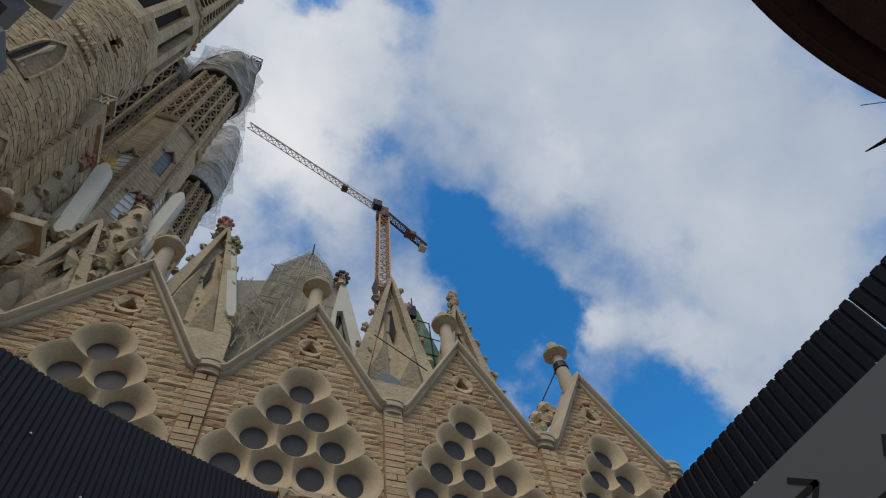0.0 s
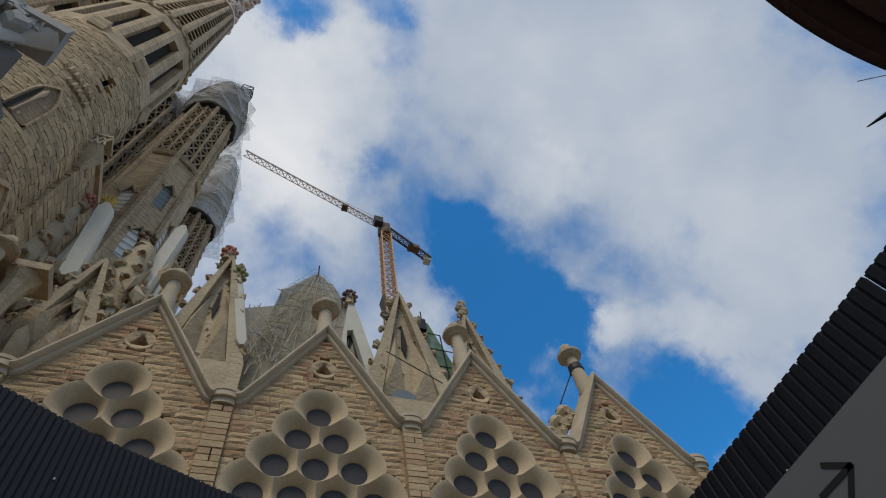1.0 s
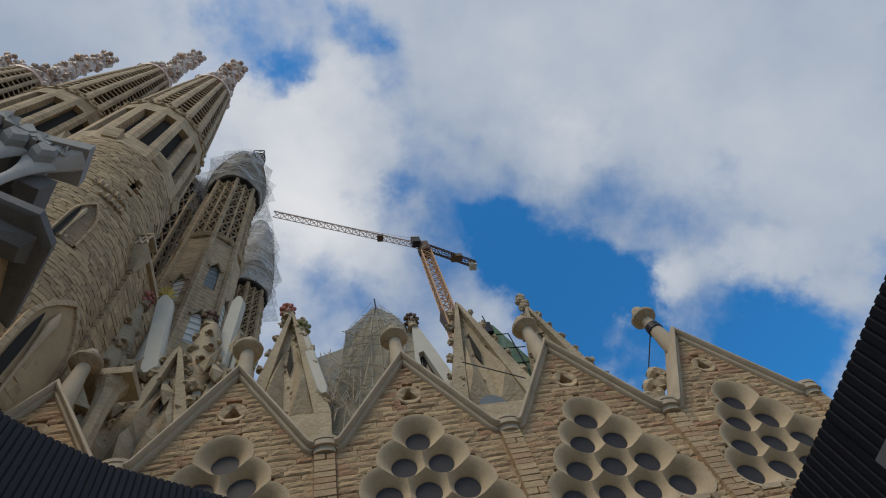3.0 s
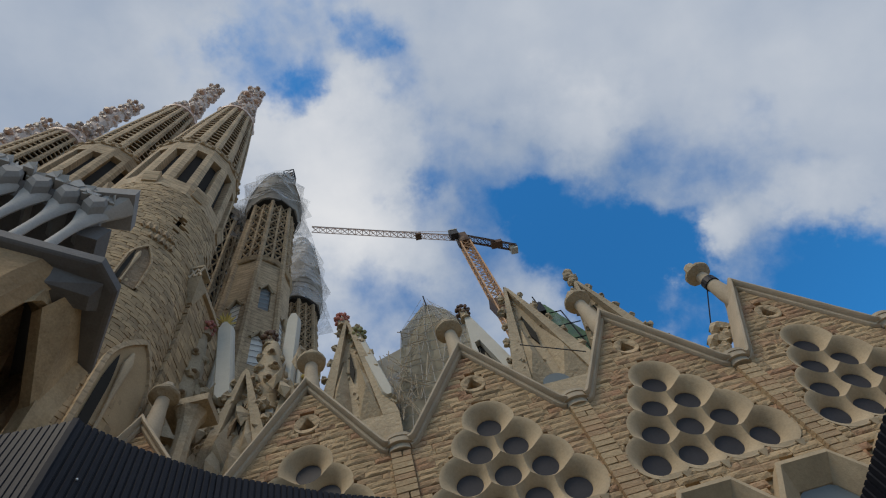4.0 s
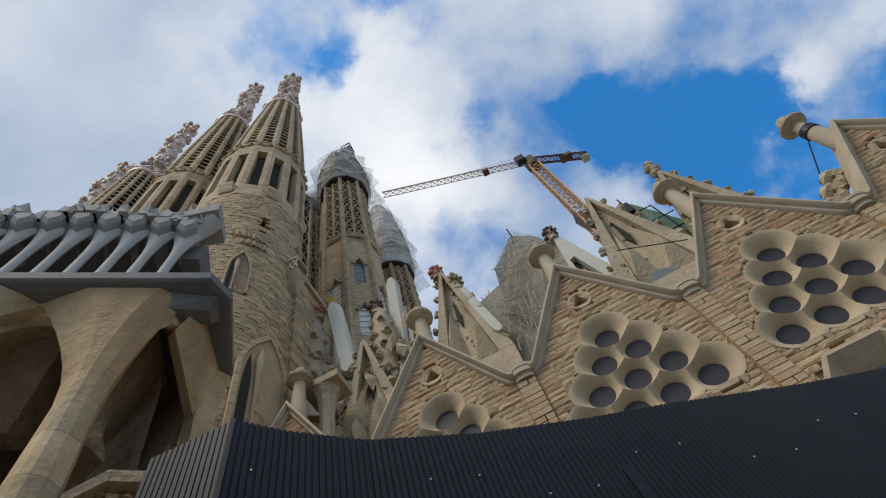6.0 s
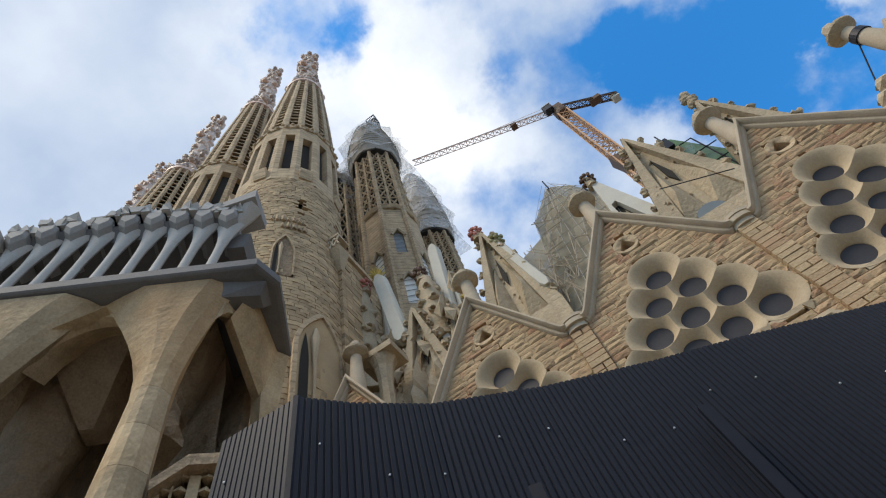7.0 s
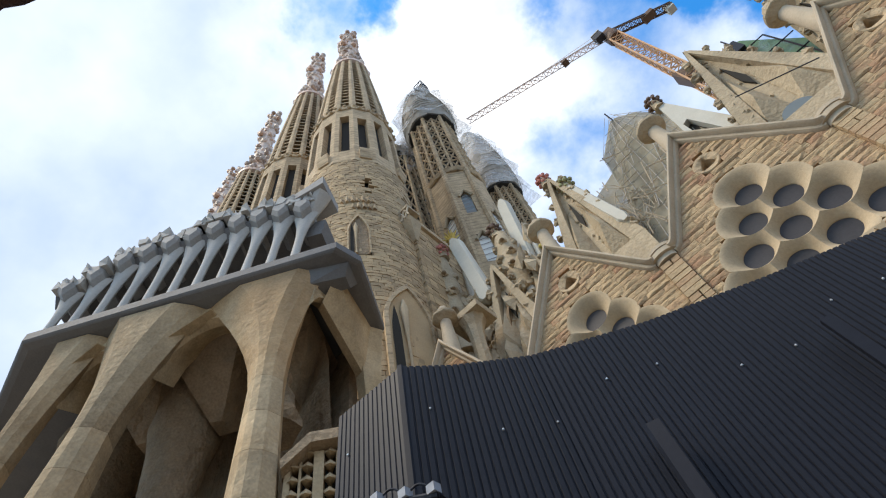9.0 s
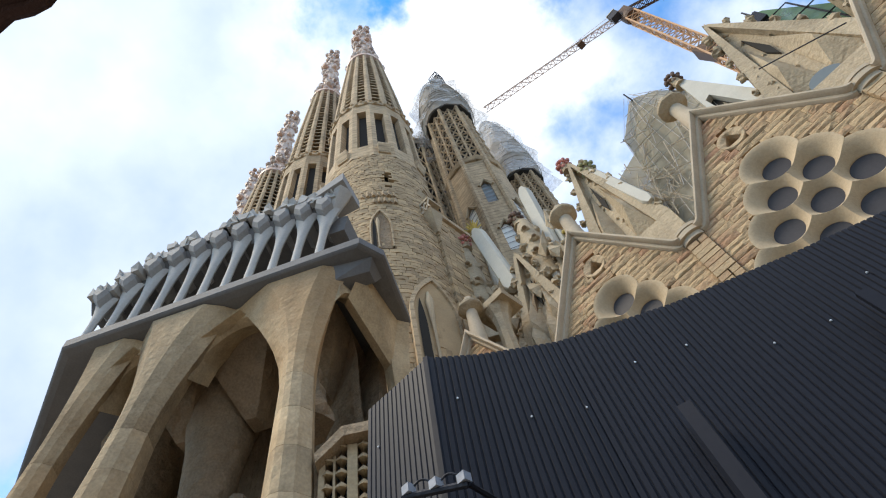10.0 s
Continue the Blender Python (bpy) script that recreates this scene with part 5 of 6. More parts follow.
def carved_pinnacle(x, y, z0, z1, r, label, seed):
    """A stout pinnacle with rows of deep rounded hoods."""
    rr = random.Random(seed)
    t = empty("carved_pinnacle", (x, y, z0), label, "pinnacle", "carved pinnacles")
    H = z1 - z0
    hung(t, "body", Mesh().lathe([(r * 1.1, z0), (r * 1.0, z0 + H * 0.35), (r * 0.85, z0 + H * 0.7), (r * 0.5, z1 - 0.4), (r * 0.2, z1)], 10, (x, y, 0)), SCULPT, smooth=True)
    for j in range(3):
        for k in range(3):
            a = math.atan2(-16 - y, 4 - x) + (k - 1) * 1.15 + 0.25 * (j % 2)
            q = r * (1.02 - 0.14 * j)
            px_, py_, pz_ = x + q * math.cos(a), y + q * math.sin(a), z0 + H * (0.30 + 0.2 * j)
            hung(t, "boss", Mesh().blob((px_, py_, pz_), r * rr.uniform(0.34, 0.46), 7, rr.uniform(0.7, 1.2), 0.22, rr), SCULPT)
            # dark knob on the middle boss, coloured as a hollow's shade
            if k == 1:
                hung(t, "hollow", Mesh().blob((px_ + 0.36 * r * math.cos(a), py_ + 0.36 * r * math.sin(a), pz_ - r * 0.12), r * 0.2, 6, 0.6), SHADE_DARK_STONE, "dark knob coloured as the shade of a hollow")
    return t


carved_pinnacle(-9.1, 4.4, 27.0, 39.0, 1.0, "stout carved pinnacle with hooded hollows", 4)
carved_pinnacle(-4.0, 5.4, 29.0, 37.2, 0.95, "carved pinnacle with hooded hollows", 5)
carved_pinnacle(-6.5, 5.6, 26.0, 33.0, 0.8, "carved pinnacle between two gables", 6)
fruit(-8.75, 4.4, 39.6, 0.62, RED_FRUIT, "red mosaic fruit on a carved pinnacle", 1)
fruit(-7.6, 4.6, 40.2, 0.6, YELLOW_FRUIT, "yellow mosaic leaves on a pale pinnacle", 2, True)
fruit(-4.2, 5.2, 37.6, 0.62, BROWN_FRUIT, "brown mosaic cone on a pinnacle", 3)
fruit(-1.5, 6.6, 33.6, 0.62, YELLOW_FRUIT, "pale yellow mosaic fruit on a pinnacle", 4)


def board(a, b, w, d, label):
    """A long pale slab with bevelled ends, standing on its edge."""
    a, b = Vector(a), Vector(b)
    u = (b - a).normalized()
    s = u.cross(Vector((0, 1, 0))).normalized()
    pr = [(-0.5, 0.0), (-0.38, -0.12), (0.38, -0.12), (0.5, 0.0), (0.5, 0.2), (-0.5, 0.2)]
    m = Mesh().rings([[a + s * (x * w * 0.5) + Vector((0, y * d, 0)) for x, y in pr], [a + u * 0.5 + s * (x * w) + Vector((0, y * d, 0)) for x, y in pr], [b - u * 0.8 + s * (x * w) + Vector((0, y * d, 0)) for x, y in pr], [b + s * (x * w * 0.35) + Vector((0, y * d, 0)) for x, y in pr]])
    tagged(part("pale_stone_blade", m, SCULPT_PALE), label, "pinnacle", "pale stone blades")


board((-6.1, 4.0, 29.8), (-7.45, 4.4, 39.6), 1.15, 2.0, "long smooth pale stone blade leaning among the gables")
board((-3.1, 6.0, 32.0), (-2.9, 6.4, 42.4), 1.05, 2.0, "tall smooth pale stone blade among the gables")
board((-3.4, 5.0, 27.5), (-4.0, 5.1, 35.4), 0.55, 1.6, "narrow pale stone blade beside a carved pinnacle")
for x, z0, z1 in ((-8.6, 33.5, 41.0), (-1.6, 28.0, 33.0), (-2.4, 30.5, 35.5)):
    tagged(part("pale_shaft", Mesh().tube([(x, 6.6, z0 - 8), (x, 6.6, z0), (x + 0.1, 6.6, z1)], [0.34, 0.3, 0.16], 8), SCULPT_PALE), "slim pale stone shaft among the gables", "shaft", "pale shafts")

# bracket column beside the first gable
bc = empty("bracket_column", (-6.6, 1.9, 18.0), "dark weathered column with a flat slab head", "column")
hung(bc, "shaft", Mesh().lathe([(0.5, 18), (0.42, 24.5), (0.55, 25.6), (0.85, 26.3)], 8, (-6.6, 2.0, 0)), SCULPT)
hung(bc, "head_slab", Mesh().box(-7.8, -5.5, 1.2, 3.0, 26.3, 26.8), SCULPT)

# ---- upper nave: pinnacles, netted pyramid, scaffolds ----
nave = empty("wall_upper_nave", (8.0, 9.0, 0), "weathered upper nave wall set back behind the gables", "wall", kind="structure")
hung(nave, "upper_wall", Mesh().box(-1.0, 18.2, 8.4, 9.4, 0, 30.5), SCULPT)
gable(1.35, 6.4, 27.5, 39.4, 2.5, 1.6, "tall carved gable pinnacle with a slanting rib", seed=7)
gable(14.1, 6.2, 26.5, 38.8, 3.0, 2.0, "broad carved gable with a pointed slot and leaf facets", seed=8)
gable(20.05, 7.0, 28.0, 38.8, 2.4, 2.0, "carved gable with a row of crockets", seed=9)
fruit(0.95, 6.4, 40.0, 0.62, RED_FRUIT, "red mosaic fruit on a carved gable", 7)
fruit(2.05, 6.4, 37.3, 0.66, GREEN_FRUIT, "green mosaic fruit on a carved gable", 8)
board((3.6, 6.0, 29.0), (2.1, 6.3, 36.6), 0.75, 1.6, "pale smooth slanting rib of a carved gable")
fruit(10.3, 6.6, 37.6, 0.6, BROWN_FRUIT, "dark brown mosaic cone on a pale gable", 9)
pg = empty("pale_gable", (10.6, 6.8, 28.0), "plain pale stone gable with a dark triangular opening", "gable")
hung(pg, "frame", Mesh().rings([[(9.3, y, 27.5), (10.2, y, 36.6), (10.6, y, 36.6), (12.6, y, 27.5), (11.7, y, 27.5), (10.5, y, 33.2), (10.1, y, 33.0), (10.0, y, 27.5)] for y in (6.4, 7.2)]), SCULPT_PALE)
# near-black panel paints the shade inside the triangular opening
hung(pg, "infill", Mesh().prism([(9.6, 27.5), (10.3, 35.0), (12.2, 27.5)], "y", 6.9, 7.1), SHADE_BLACK)
win = Mesh().prism(arc(13.6, 26.5, 0.85, 0, 180, 12), "y", 5.95, 6.05)
tagged(part("clerestory_window", win, GLASS_PALE), "pale round-headed window under a carved gable", "window")
for k in range(4):
    kb = Mesh().blob((19.9 + 0.28 * (k % 2), 6.8, 38.6 + 0.5 * k), 0.42, 6, 1.0, 0.2, random.Random(60 + k))
    tagged(part("carved_boss", kb, SCULPT), "weathered carved boss on a gable peak", "carving", "carved bosses")
# scrolls at the foot of the last finial
for k in range(3):
    sc = Mesh()
    c = (21.0 - 0.75 * k, 1.5, 19.9 + 0.9 * (2 - k) + 0.4)
    sc.tube([(c[0] + (0.42 - 0.02 * i) * math.cos(i * 0.6), c[1], c[2] + (0.6 - 0.03 * i) * math.sin(i * 0.6)) for i in range(12)], [0.34 - 0.012 * i for i in range(12)], 6)
    tagged(part("stone_scroll", sc, SCULPT), "curled stone scroll behind a gable", "carving", "stone scrolls")

net = empty("netted_pyramid", (7.4, 9.0, 28.0), "steep roof shape wrapped in tan debris netting and scaffold poles", "scaffold")
hung(net, "core", Mesh().rings([[(4.4, 7.6, 27), (10.2, 7.6, 27), (10.2, 12, 27), (4.4, 12, 27)], [(5.6, 7.8, 37), (9.2, 7.8, 37), (9.2, 11, 37), (5.6, 11, 37)], [(7.4, 8.4, 41.2), (8.4, 8.4, 41.2), (8.4, 9.6, 41.2), (7.4, 9.6, 41.2)]]), SCULPT)
nm = Mesh()
rr = random.Random(12)
rows = []
for z, x0, x1, y0, y1 in ((26, 3.6, 11.0, 6.9, 12.5), (30, 4.2, 10.8, 7.0, 12.2), (34, 4.9, 10.4, 7.1, 12), (37.4, 5.3, 10.2, 7.2, 11.8), (40, 6.4, 9.3, 7.6, 10.6), (42.2, 7.7, 8.4, 8.0, 9.8)):
    rows.append([(x0 + (x1 - x0) * i / 5 + rr.uniform(-0.12, 0.12), y0 + rr.uniform(-0.2, 0.2), z) for i in range(6)] + [(x1, y1, z), (x0, y1, z)])
nm.rings(rows)
hung(net, "netting", nm, NET_TAN, "tan debris netting")
frame_m = Mesh()
for j in range(12):
    z = 26.5 + 1.25 * j
    u = min(1.0, (z - 26) / 11.4)
    k = max(0.0, (z - 37.4) / 4.8)
    a, b = 3.6 + 1.7 * u + 2.3 * k, 11.0 - 0.8 * u - 1.7 * k
    frame_m.tube([(a, 6.75 + 0.3 * u + 0.7 * k, z), (b, 6.75 + 0.3 * u + 0.7 * k, z + 0.035)], 0.024, 4)
for j in range(9):
    q = j / 8
    frame_m.tube([(3.6 + 7.4 * q, 6.8, 26), (5.3 + 4.9 * q, 7.05, 37.4), (7.7 + 0.7 * q, 7.85, 42.3 + 0.6 * (j % 3 == 0))], 0.024, 4)
    if j < 8:
        frame_m.tube([(3.7 + 0.9 * j, 6.78, 27 + (j * 5) % 8), (5.2 + 0.75 * j, 6.95, 30.5 + (j * 5) % 8)], 0.03, 4)
tagged(hung(net, "pole_frame", frame_m, NET, "fine scaffold poles over the netting"), kind="stuff")
for k in range(16):
    x, z = rr.uniform(5.4, 9.2), rr.uniform(28, 37)
    L = rr.uniform(1.0, 2.6)
    a = rr.choice((0.0, 0.1, 1.5, 1.35, 0.7, -0.6))
    hung(net, "scaffold_pole", Mesh().tube([(x - L / 2 * math.cos(a), 6.75, z - L / 2 * math.sin(a)), (x + L / 2 * math.cos(a), 6.75, z + L / 2 * math.sin(a))], 0.035, 5), CORNICE)
for x, z0, z1 in ((5.3, 36.5, 37.9), (7.9, 40.9, 42.5), (9.9, 37, 38.0)):
    hung(net, "scaffold_pole", Mesh().tube([(x, 7.3, z0), (x, 7.3, z1)], 0.06, 5), STEEL_DARK)
low = Mesh().rings([[(2.2, 7.5, 27), (5.4, 7.2, 27), (5.4, 10, 27), (2.2, 10, 27)], [(2.3, 7.5, 34.6), (5.3, 7.2, 35.6), (5.3, 10, 35.6), (2.3, 10, 34.6)]])
hung(net, "low_netting", low, NET_TAN, "tan netting over a low roof")
tangle = Mesh()
for k in range(60):
    p = Vector((rr.uniform(3.4, 5.6), 6.6 + rr.uniform(-0.3, 0.4), rr.uniform(26.5, 33.5)))
    q = p + Vector((rr.uniform(-1.2, 1.2), rr.uniform(-0.3, 0.3), rr.uniform(-1.6, 1.6)))
    tangle.tube([p, q], 0.035, 4)
tagged(hung(net, "wire_tangle", tangle, CORNICE, "tangle of reinforcing wire"), kind="stuff")

sf = empty("green_scaffold", (17.0, 9.5, 30.0), "scaffold wrapped in green debris netting behind a gable", "scaffold")
hung(sf, "netting", Mesh().rings([[(16.0, 9.0, 27), (20.3, 9.0, 27), (20.3, 13, 27), (16.0, 13, 27)], [(16.9, 9.2, 35.5), (19.8, 9.2, 33.5), (19.8, 12.5, 33.5), (16.9, 12.5, 35.5)], [(17.2, 9.4, 41.0), (18.0, 9.4, 40.2), (18.0, 12, 40.2), (17.2, 12, 41.0)]]), NET_GREEN, "green debris netting")
for x in (15.6, 17.2, 18.6, 20.0):
    hung(sf, "standard", Mesh().tube([(x, 8.9, 26), (x, 8.9, 41.5 - 2.2 * max(0, x - 17))], 0.06, 5), STEEL_DARK)
for z in range(28, 40, 2):
    hung(sf, "ledger", Mesh().tube([(15.4, 8.85, z), (min(20.3, 17.4 + (41 - z) * 0.4), 8.85, z)], 0.05, 5), STEEL_DARK)
    hung(sf, "brace", Mesh().tube([(15.8, 8.85, z), (17.4, 8.85, z + 2)], 0.045, 5), STEEL_DARK)
hung(sf, "platform", Mesh().box(15.2, 17.4, 8.6, 10.0, 38.2, 39.6), STEEL_DARK)
rod = Mesh().tube([(11.6, 3.0, 27.0), (14.8, 3.0, 25.0)], 0.035, 6)
hung(sf, "long_tube", rod, STEEL_DARK)

# ---- arched windows low on the nave wall ----
for b in BAYS:
    for c in (b - 1.8, b + 1.8):
        w = empty("arched_window", (c, 0.1, 9.0), "round-arched window under a folded pale stone hood", "window", "arched nave windows", "structure")
        n = 20
        outline = ((-1.78, 8.0), (-1.78, 11.55), (-0.95, 12.75), (0.95, 12.75), (1.78, 11.55), (1.78, 8.0))
        R3 = []
        for k, y, dz in ((1.0, 0.15, 0.0), (1.0, -0.62, 0.0), (0.93, -0.66, 0.02), (0.66, 0.02, 0.1), (0.62, 0.35, 0.1)):
            R3.append([(c + u * k, y, 8.0 + (v - 8.0) * (1 - (1 - k) * 0.42) - dz) for u, v in outline])
        hung(w, "slab_hood", Mesh().rings(R3, close=False, caps=False), DRESSED, "folded pale stone hood")
        hung(w, "pane", Mesh().prism([(c - 1.2, 8.0)] + [(c - 1.2 * math.cos(math.pi * i / n), 10.9 + 1.15 * math.sin(math.pi * i / n)) for i in range(n + 1)] + [(c + 1.2, 8.0)], "y", 0.06, 0.1), GLASS_PALE)


# ---- hoarding ----
def corrugated(line, z0, z1, pitch, depth, lean, name, label):
    """A wall of ribbed sheets along a line of (x, y); lean: how far its foot stands out from its head."""
    pts = [Vector((x, y, 0)) for x, y in line]
    seg = [(pts[i + 1] - pts[i]).length for i in range(len(pts) - 1)]
    total = sum(seg)

    def along(s):
        i = 0
        while i < len(seg) - 1 and s > seg[i]:
            s -= seg[i]
            i += 1
        d = (pts[i + 1] - pts[i]).normalized()
        return pts[i] + d * s, Vector((d.y, -d.x, 0))
    t = empty(name, (*line[0], 0), label, "hoarding", "hoardings")
    sheets = max(1, round(total / 1.05))
    L = total / sheets
    for k in range(sheets):
        front, rear = [], []
        n = max(2, round(L / pitch))
        for j in range(n):
            for f, dd in ((0.0, 0.0), (0.16, 0.0), (0.27, depth), (0.90, depth)):
                p, nrm = along(k * L + (j + f) * L / n * 0.9985)
                front.append(p + nrm * (dd + 0.002 * (k % 2)))
                rear.append(p - nrm * 0.05)
        m = Mesh()
        N = len(front)
        ln = Vector((lean[0], lean[1], 0))
        V = [p + ln + Vector((0, 0, z0)) for p in front] + [p + Vector((0, 0, z1)) for p in front] + [p + ln + Vector((0, 0, z0)) for p in rear] + [p + Vector((0, 0, z1)) for p in rear]
        F = []
        for i in range(N - 1):
            F += [(i, i + 1, N + i + 1, N + i), (2 * N + i + 1, 2 * N + i, 3 * N + i, 3 * N + i + 1), (N + i, N + i + 1, 3 * N + i + 1, 3 * N + i)]
        F += [(0, N, 3 * N, 2 * N), (N - 1, 3 * N - 1, 4 * N - 1, 2 * N - 1)]
        m.add(V, F)
        hung(t, "sheet", m, HOARD)
        for q in range(1 if total < 2 else 2):
            s = (k + 0.2 + 0.55 * q) * L
            p, nrm = along(s)
            for zz in ((z1 - 0.95 if (k + q) % 2 else z1 - 0.62), z1 - 2.6):
                u = (z1 - zz) / (z1 - z0)
                c = p + nrm * (depth + 0.008) + ln * u
                hung(t, "screw", Mesh().blob((c.x, c.y, zz), 0.011, 5), SCREW)
    return t


SCREW = material("bright screw head", (0.7, 0.7, 0.7), rough=0.3, metal=0.6, spread=0.05, bump=0.0)
LEAN = (0.43, -0.57)
corrugated([(1.43, -13.31), (1.74, -12.92), (2.3, -12.36), (3.3, -11.74), (4.4, -11.2), (5.2, -10.86), (6.75, -10.12), (9.55, -8.95)], 0.0, 5.7, 0.060, 0.014, LEAN, "hoarding", "black ribbed metal hoarding that curves along the site")
corrugated([(0.56, -13.36), (1.41, -13.32)], 0.0, 5.7, 0.060, 0.010, LEAN, "hoarding", "short black ribbed metal return of the hoarding")
corrugated([(9.55, -9.0), (9.62, -19.5)], 0.0, 5.38, 0.13, 0.022, (0.0, 0.0), "hoarding", "black ribbed metal hoarding carrying a white sign")
corner = Mesh().rings([[(1.405 + LEAN[0], -13.345 + LEAN[1], 0), (1.445 + LEAN[0], -13.325 + LEAN[1], 0), (1.45 + LEAN[0], -13.27 + LEAN[1], 0), (1.37 + LEAN[0], -13.29 + LEAN[1], 0)], [(1.405, -13.345, 5.72), (1.445, -13.325, 5.72), (1.45, -13.27, 5.72), (1.37, -13.29, 5.72)]])
tagged(part("corner_trim", corner, HOARD), "black folded metal corner trim of the hoarding", "trim", kind="structure")

# white sign with its arrows
sign = empty("sign_panel", (9.5, -15.0, 2.2), "white direction panel greyed for shade, with black arrows on the hoarding", "sign")
hung(sign, "panel", Mesh().box(9.49, 9.53, -18.2, -12.2, 2.0, 4.72), WHITE_PANEL)


def arrow(y, z, s, w):
    """A plain arrow lying in the panel, pointing along -y."""
    for a, b in (((y + s, z), (y, z)), ((y + s * 0.5, z + s * 0.42), (y, z)), ((y + s * 0.5, z - s * 0.42), (y, z))):
        d = Vector((0, b[0] - a[0], b[1] - a[1])).normalized()
        n = Vector((0, -d.z, d.y)) * w
        A_, B_ = Vector((9.488, *a)), Vector((9.488, *b)) + d * w * 0.6
        m = Mesh().rings([[A_ + n, A_ - n, A_ - n + Vector((-0.004, 0, 0)), A_ + n + Vector((-0.004, 0, 0))], [B_ + n, B_ - n, B_ - n + Vector((-0.004, 0, 0)), B_ + n + Vector((-0.004, 0, 0))]])
        hung(sign, "arrow_stroke", m, BLACK_PRINT)


arrow(-13.95, 4.36, 0.42, 0.026)
arrow(-15.0, 3.9, 0.8, 0.085)

# lamp arm over the sign
lampa = empty("lamp_bracket", (9.6, -16.320, 5.500), "dark metal lamp bracket above the hoarding", "bracket")
hung(lampa, "arm", Mesh().rings([[(9.5, -16.480, 6.200), (9.5, -16.490, 6.180), (9.48, -16.485, 6.185)], [(9.5, -16.920, 6.000), (9.5, -16.970, 5.820), (9.44, -16.940, 5.900)]]), STEEL_DARK)
hung(lampa, "arm", Mesh().rings([[(9.5, -16.840, 6.600), (9.5, -16.860, 6.570), (9.48, -16.850, 6.580)], [(9.5, -17.070, 6.100), (9.5, -17.120, 5.950), (9.44, -17.090, 6.000)]]), STEEL_DARK)
hung(lampa, "post", Mesh().tube([(9.58, -16.970, 4.800), (9.52, -16.970, 6.100)], 0.05, 8), STEEL_DARK)

# floodlight bar on the hoarding, and posts added for shadow-like streaks on it
fl = empty("floodlight_bar", (1.66, -13.7, 4.0), "black floodlight bar with looped cables on the hoarding", "lamp")
b0, b1 = Vector((1.45, -13.8, 4.04)), Vector((1.87, -13.6, 3.95))
hung(fl, "bar", Mesh().tube([b0, b1], 0.025, 8), STEEL_DARK)
for k in range(3):
    c = b0.lerp(b1, 0.12 + 0.42 * k)
    hung(fl, "lamp_head", Mesh().box(c.x - 0.035, c.x + 0.035, c.y - 0.04, c.y + 0.03, c.z + 0.01, c.z + 0.075), SHEET)
    if k < 2:
        e = b0.lerp(b1, 0.12 + 0.42 * (k + 1))
        hung(fl, "cable", Mesh().tube([c.lerp(e, i / 8) + Vector((0, 0, 0.03 + 0.075 * math.sin(math.pi * i / 8))) for i in range(9)], 0.008, 6), STEEL_DARK)
hung(fl, "holder", Mesh().tube([b1, b1 + Vector((-0.04, 0.48, -0.02))], 0.02, 6), STEEL_DARK)
# slim dark posts added in place of shadow-like streaks on the sheets
for x, y, z1 in ((4.45, -11.55, 4.75), (3.0, -12.35, 4.35)):
    m = Mesh().rings([[(x + 0.34 - 0.05, y - 0.46 - 0.03, 0), (x + 0.34 + 0.05, y - 0.46, 0), (x + 0.34 + 0.04, y - 0.40, 0), (x + 0.34 - 0.06, y - 0.43, 0)], [(x - 0.05, y - 0.03, z1), (x + 0.05, y, z1), (x + 0.04, y + 0.06, z1), (x - 0.06, y + 0.03, z1)]])
    tagged(part("steel_post", m, HOARD), "black post added for a shadow-like streak on the hoarding", "post", "hoarding posts")

# ---- awning overhead ----
aw = empty("awning", (4.2, -18.0, 3.7), "dark brown canvas awning with a scalloped edge", "awning")


def awning_edge(x):
    """How far the scalloped front reaches."""
    if x < 3.09:
        return -16.60 - 0.3 * (3.09 - x)
    base = -16.60 - 0.51 * min(1.0, (x - 3.09) / 2.3)
    for a, b, reach, bow in ((3.09, 3.84, 0.12, 0.45), (3.84, 4.6, 0.2, 0.6), (4.6, 5.39, 0.22, 0.6), (5.39, 7.82, 0.46, 0.35), (7.82, 10.36, 0.44, 0.35)):
        if x < b:
            return base + reach * math.sin(math.pi * (x - a) / (b - a)) ** bow
    return base


xs = [1.6 + 0.05 * i for i in range(176)]
front = [(x, awning_edge(x), 3.72) for x in xs]
cloth = Mesh().rings([[(x, y, z) for x, y, z in front], [(x, y + 0.008, z + 0.03) for x, y, z in front], [(x, y - 0.12, z + 0.035) for x, y, z in front], [(x, -20.5, 4.3) for x, y, z in front], [(x, -20.5, 4.26) for x, y, z in front], [(x, y - 0.12, z + 0.005) for x, y, z in front]], close=False, caps=False)
hung(aw, "cloth", cloth, CANVAS, "brown canvas")
hung(aw, "hem", Mesh().tube([(x, y, z + 0.015) for x, y, z in front], 0.022, 6), CANVAS)
for x in (2.0, 6.2):
    hung(aw, "pole", Mesh().tube([(x, -20.2, 0), (x, -20.2, 4.3)], 0.04, 8), STEEL_DARK)
    hung(aw, "rib", Mesh().tube([(x, -20.2, 4.2), (x, -17.2, 3.78)], 0.02, 6), STEEL_DARK)

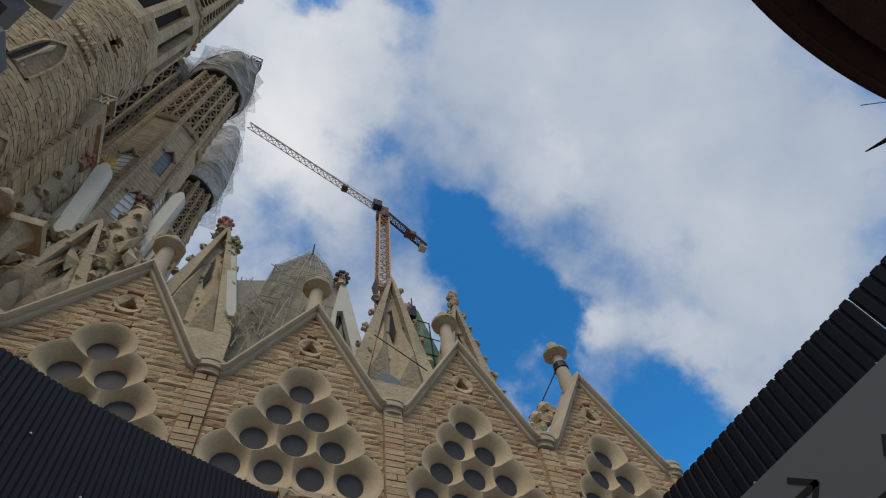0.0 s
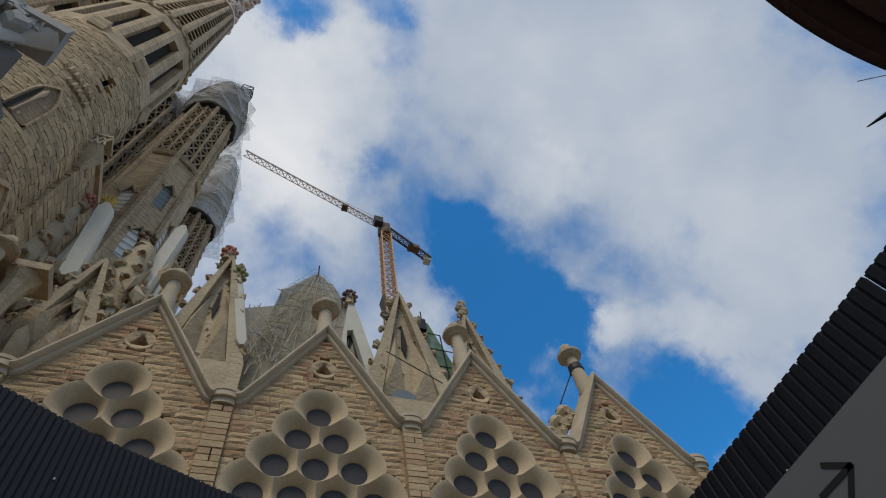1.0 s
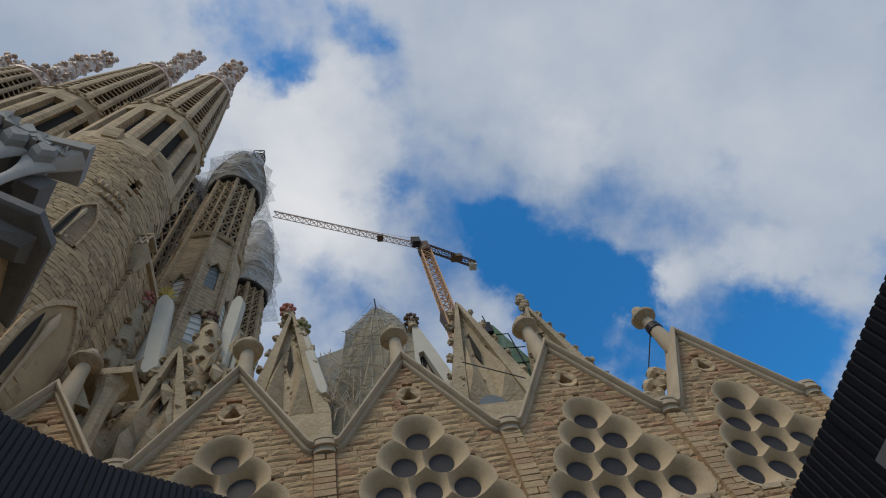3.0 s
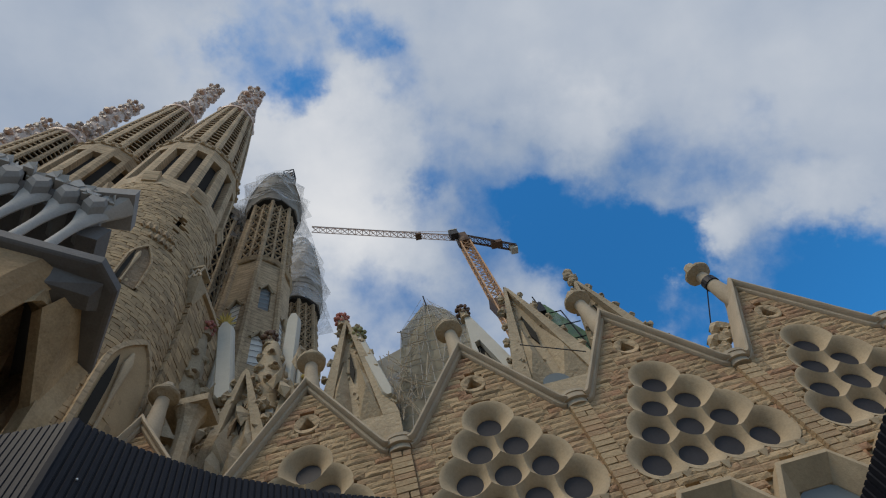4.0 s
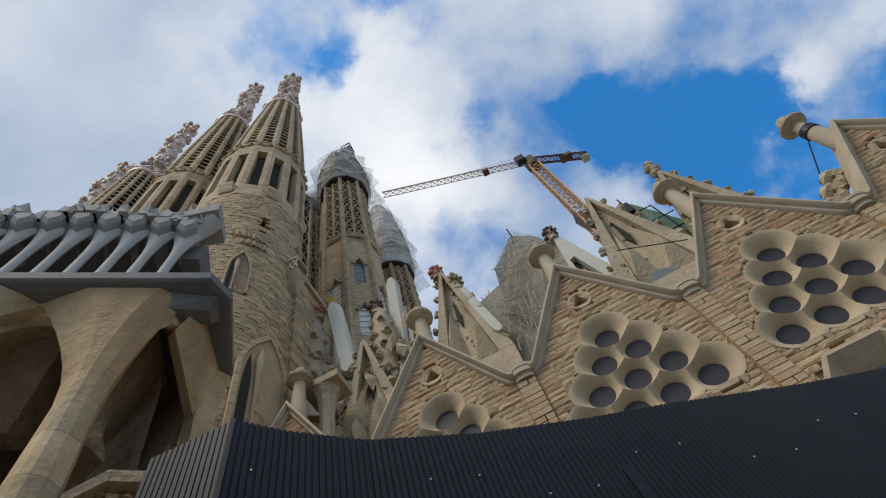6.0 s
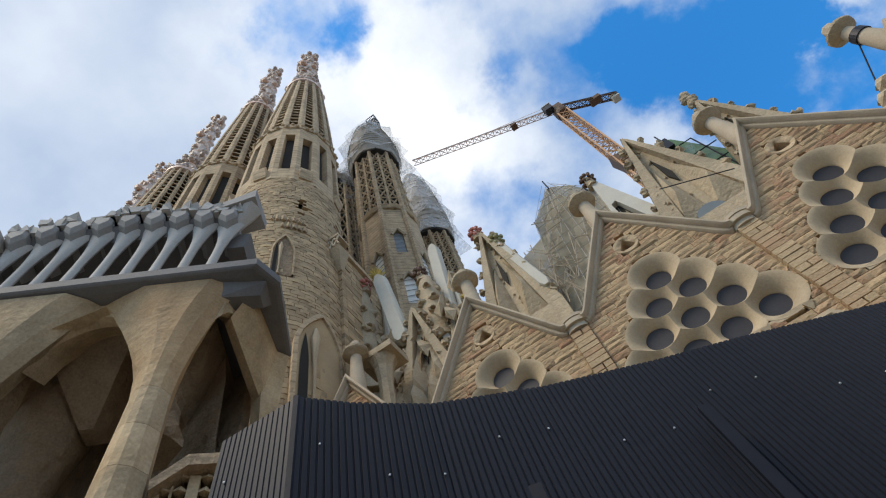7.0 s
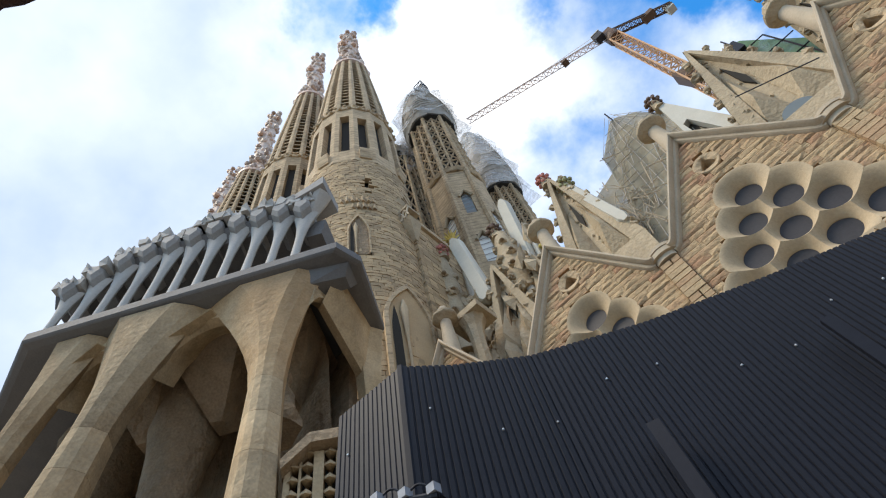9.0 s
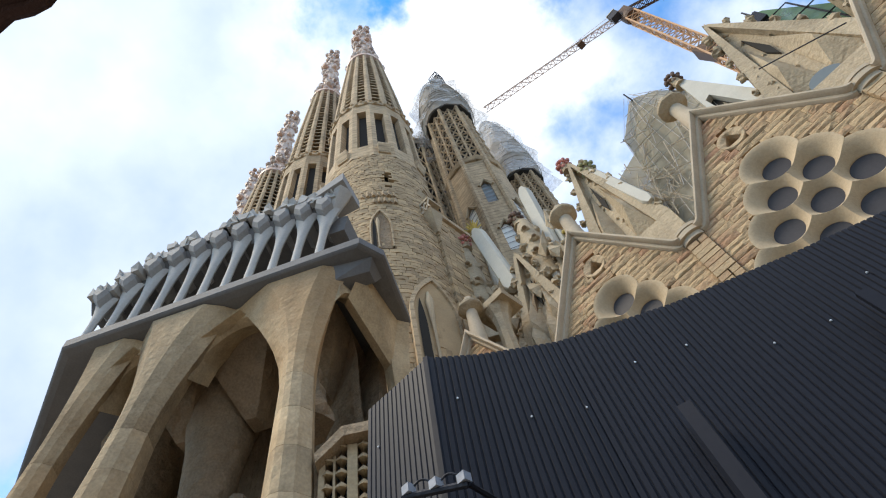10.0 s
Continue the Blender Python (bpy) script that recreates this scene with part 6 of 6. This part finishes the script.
# ---- pilasters and wall blocks ----
for v in [b + 3.75 for b in BAYS] + [BAYS[0] - 3.75]:
    pil = empty("pilaster", (v, 0.0, 0), "rough stone pilaster between two gables", "pilaster", "nave pilasters", "structure")
    hung(pil, "core", Mesh().box(v - 0.36, v + 0.36, -0.02, 0.3, 0, VALLEY - 0.35), MORTAR)
    z, k = 12.0, 0
    while z < VALLEY - 0.6:
        h = 0.25 + 0.06 * rng.random()
        split = rng.choice((0.05, None, None, None))
        for x0, x1 in (((v - 0.41, v + 0.41),) if split is None else ((v - 0.41, v + split - 0.012), (v + split + 0.012, v + 0.41))):
            e = rng.uniform(0.19, 0.22)
            q = Mesh().rings([[(x0, 0.05, z), (x1, 0.05, z), (x1, 0.05, z + h - 0.008), (x0, 0.05, z + h - 0.008)], [(x0 + 0.01, -e + 0.02, z + 0.006), (x1 - 0.01, -e + 0.02, z + 0.006), (x1 - 0.01, -e + 0.02, z + h - 0.012), (x0 + 0.01, -e + 0.02, z + h - 0.012)], [(x0 + 0.02, -e - 0.005, z + 0.016), (x1 - 0.02, -e - rng.uniform(0, 0.025), z + 0.016), (x1 - 0.02, -e - 0.005, z + h - 0.022), (x0 + 0.02, -e - 0.005, z + h - 0.022)]])
            hung(pil, "block", q, PILASTER)
        z += h

VARIANTS = []
for k in range(14):
    r = random.Random(100 + k)
    m = Mesh()
    us, ws = (-0.492, -0.3, -0.02, 0.28, 0.492), (0.02, 0.3, 0.68, 0.97)
    face = [(u + (r.uniform(-0.06, 0.06) if 0 < i < 4 else r.uniform(-0.004, 0.004)), -0.03 if i in (0, 4) or j in (0, 3) else -0.042 - r.uniform(0, 0.045), w + (r.uniform(-0.08, 0.08) if 0 < j < 3 else 0)) for j, w in enumerate(ws) for i, u in enumerate(us)]
    rim = [0, 1, 2, 3, 4, 9, 14, 19, 18, 17, 16, 15, 10, 5]
    rear = [(face[i][0], 0.13, face[i][2]) for i in rim]
    quads = [(j * 5 + i, j * 5 + i + 1, j * 5 + i + 6, j * 5 + i + 5) for j in range(3) for i in range(4)]
    sides = [(rim[i], rim[(i + 1) % 14], 20 + (i + 1) % 14, 20 + i) for i in range(14)]
    m.add(face + rear, quads + sides)
    VARIANTS.append(m)
DATA = []
for k, mv in enumerate(VARIANTS):
    ob = part("block", mv, ASHLAR_PIECE)
    DATA.append(ob.data)
    bpy.data.objects.remove(ob)


def free_spans(x0, x1, z0, z1):
    """The stretches of a course that no window ring or vent covers."""
    cuts = []
    for b in BAYS:
        for (c, zc), r in [((b + q, w), R_OUT - 0.10) for q, w in CIRCLES] + [((b + HOLE[0], HOLE[1]), 0.55)] + [((b - 1.8, 11.3), 1.70), ((b + 1.8, 11.3), 1.70)]:
            dz = 0 if z0 <= zc <= z1 else min(abs(z0 - zc), abs(z1 - zc))
            if dz < r:
                hw = math.sqrt(r * r - dz * dz)
                cuts.append((c - hw, c + hw))
    spans, x = [], x0
    for a, b_ in sorted(cuts):
        if a > x:
            spans.append((x, min(a, x1)))
        x = max(x, b_)
        if x >= x1:
            break
    if x < x1:
        spans.append((x, x1))
    return [(a, c) for a, c in spans if c - a > 0.12]


rest = Mesh()
count = 0
for b in BAYS:
    z = 11.0
    while z < APEX - 0.9:
        h = rng.uniform(0.25, 0.33)
        if z + h <= VALLEY:
            x0, x1 = b - 3.34, b + 3.34
        else:
            hw = HALF * (APEX - 0.30 - (z + h)) / (APEX - VALLEY)
            if hw < 0.2:
                break
            x0, x1 = b - hw, b + hw
        for s0, s1 in free_spans(x0, x1, z, z + h):
            x = s0
            while x < s1 - 0.02:
                w = rng.uniform(0.5, 1.5)
                if s1 - x - w < 0.3:
                    w = s1 - x
                k = rng.randrange(14)
                sy = rng.uniform(0.7, 1.35)
                if b == 7.5 and z > 13.6 and count < 300:
                    ob = new("block", DATA[k])
                    ob.parent = wall
                    ob.matrix_parent_inverse = wall.matrix_basis.inverted()
                    ob.matrix_basis = Matrix.LocRotScale((x + w / 2, 0.0, z), None, (w - 0.002, sy, h - 0.003))
                    count += 1
                else:
                    mv = VARIANTS[k]
                    rest.add([(x + w / 2 + p[0] * (w - 0.002), p[1] * sy, z + p[2] * (h - 0.003)) for p in mv.v], mv.f)
                x += w
        z += h
tagged(hung(wall, "coursed_masonry", rest, ASHLAR, "courses of rough honey-coloured blocks"), kind="stuff")
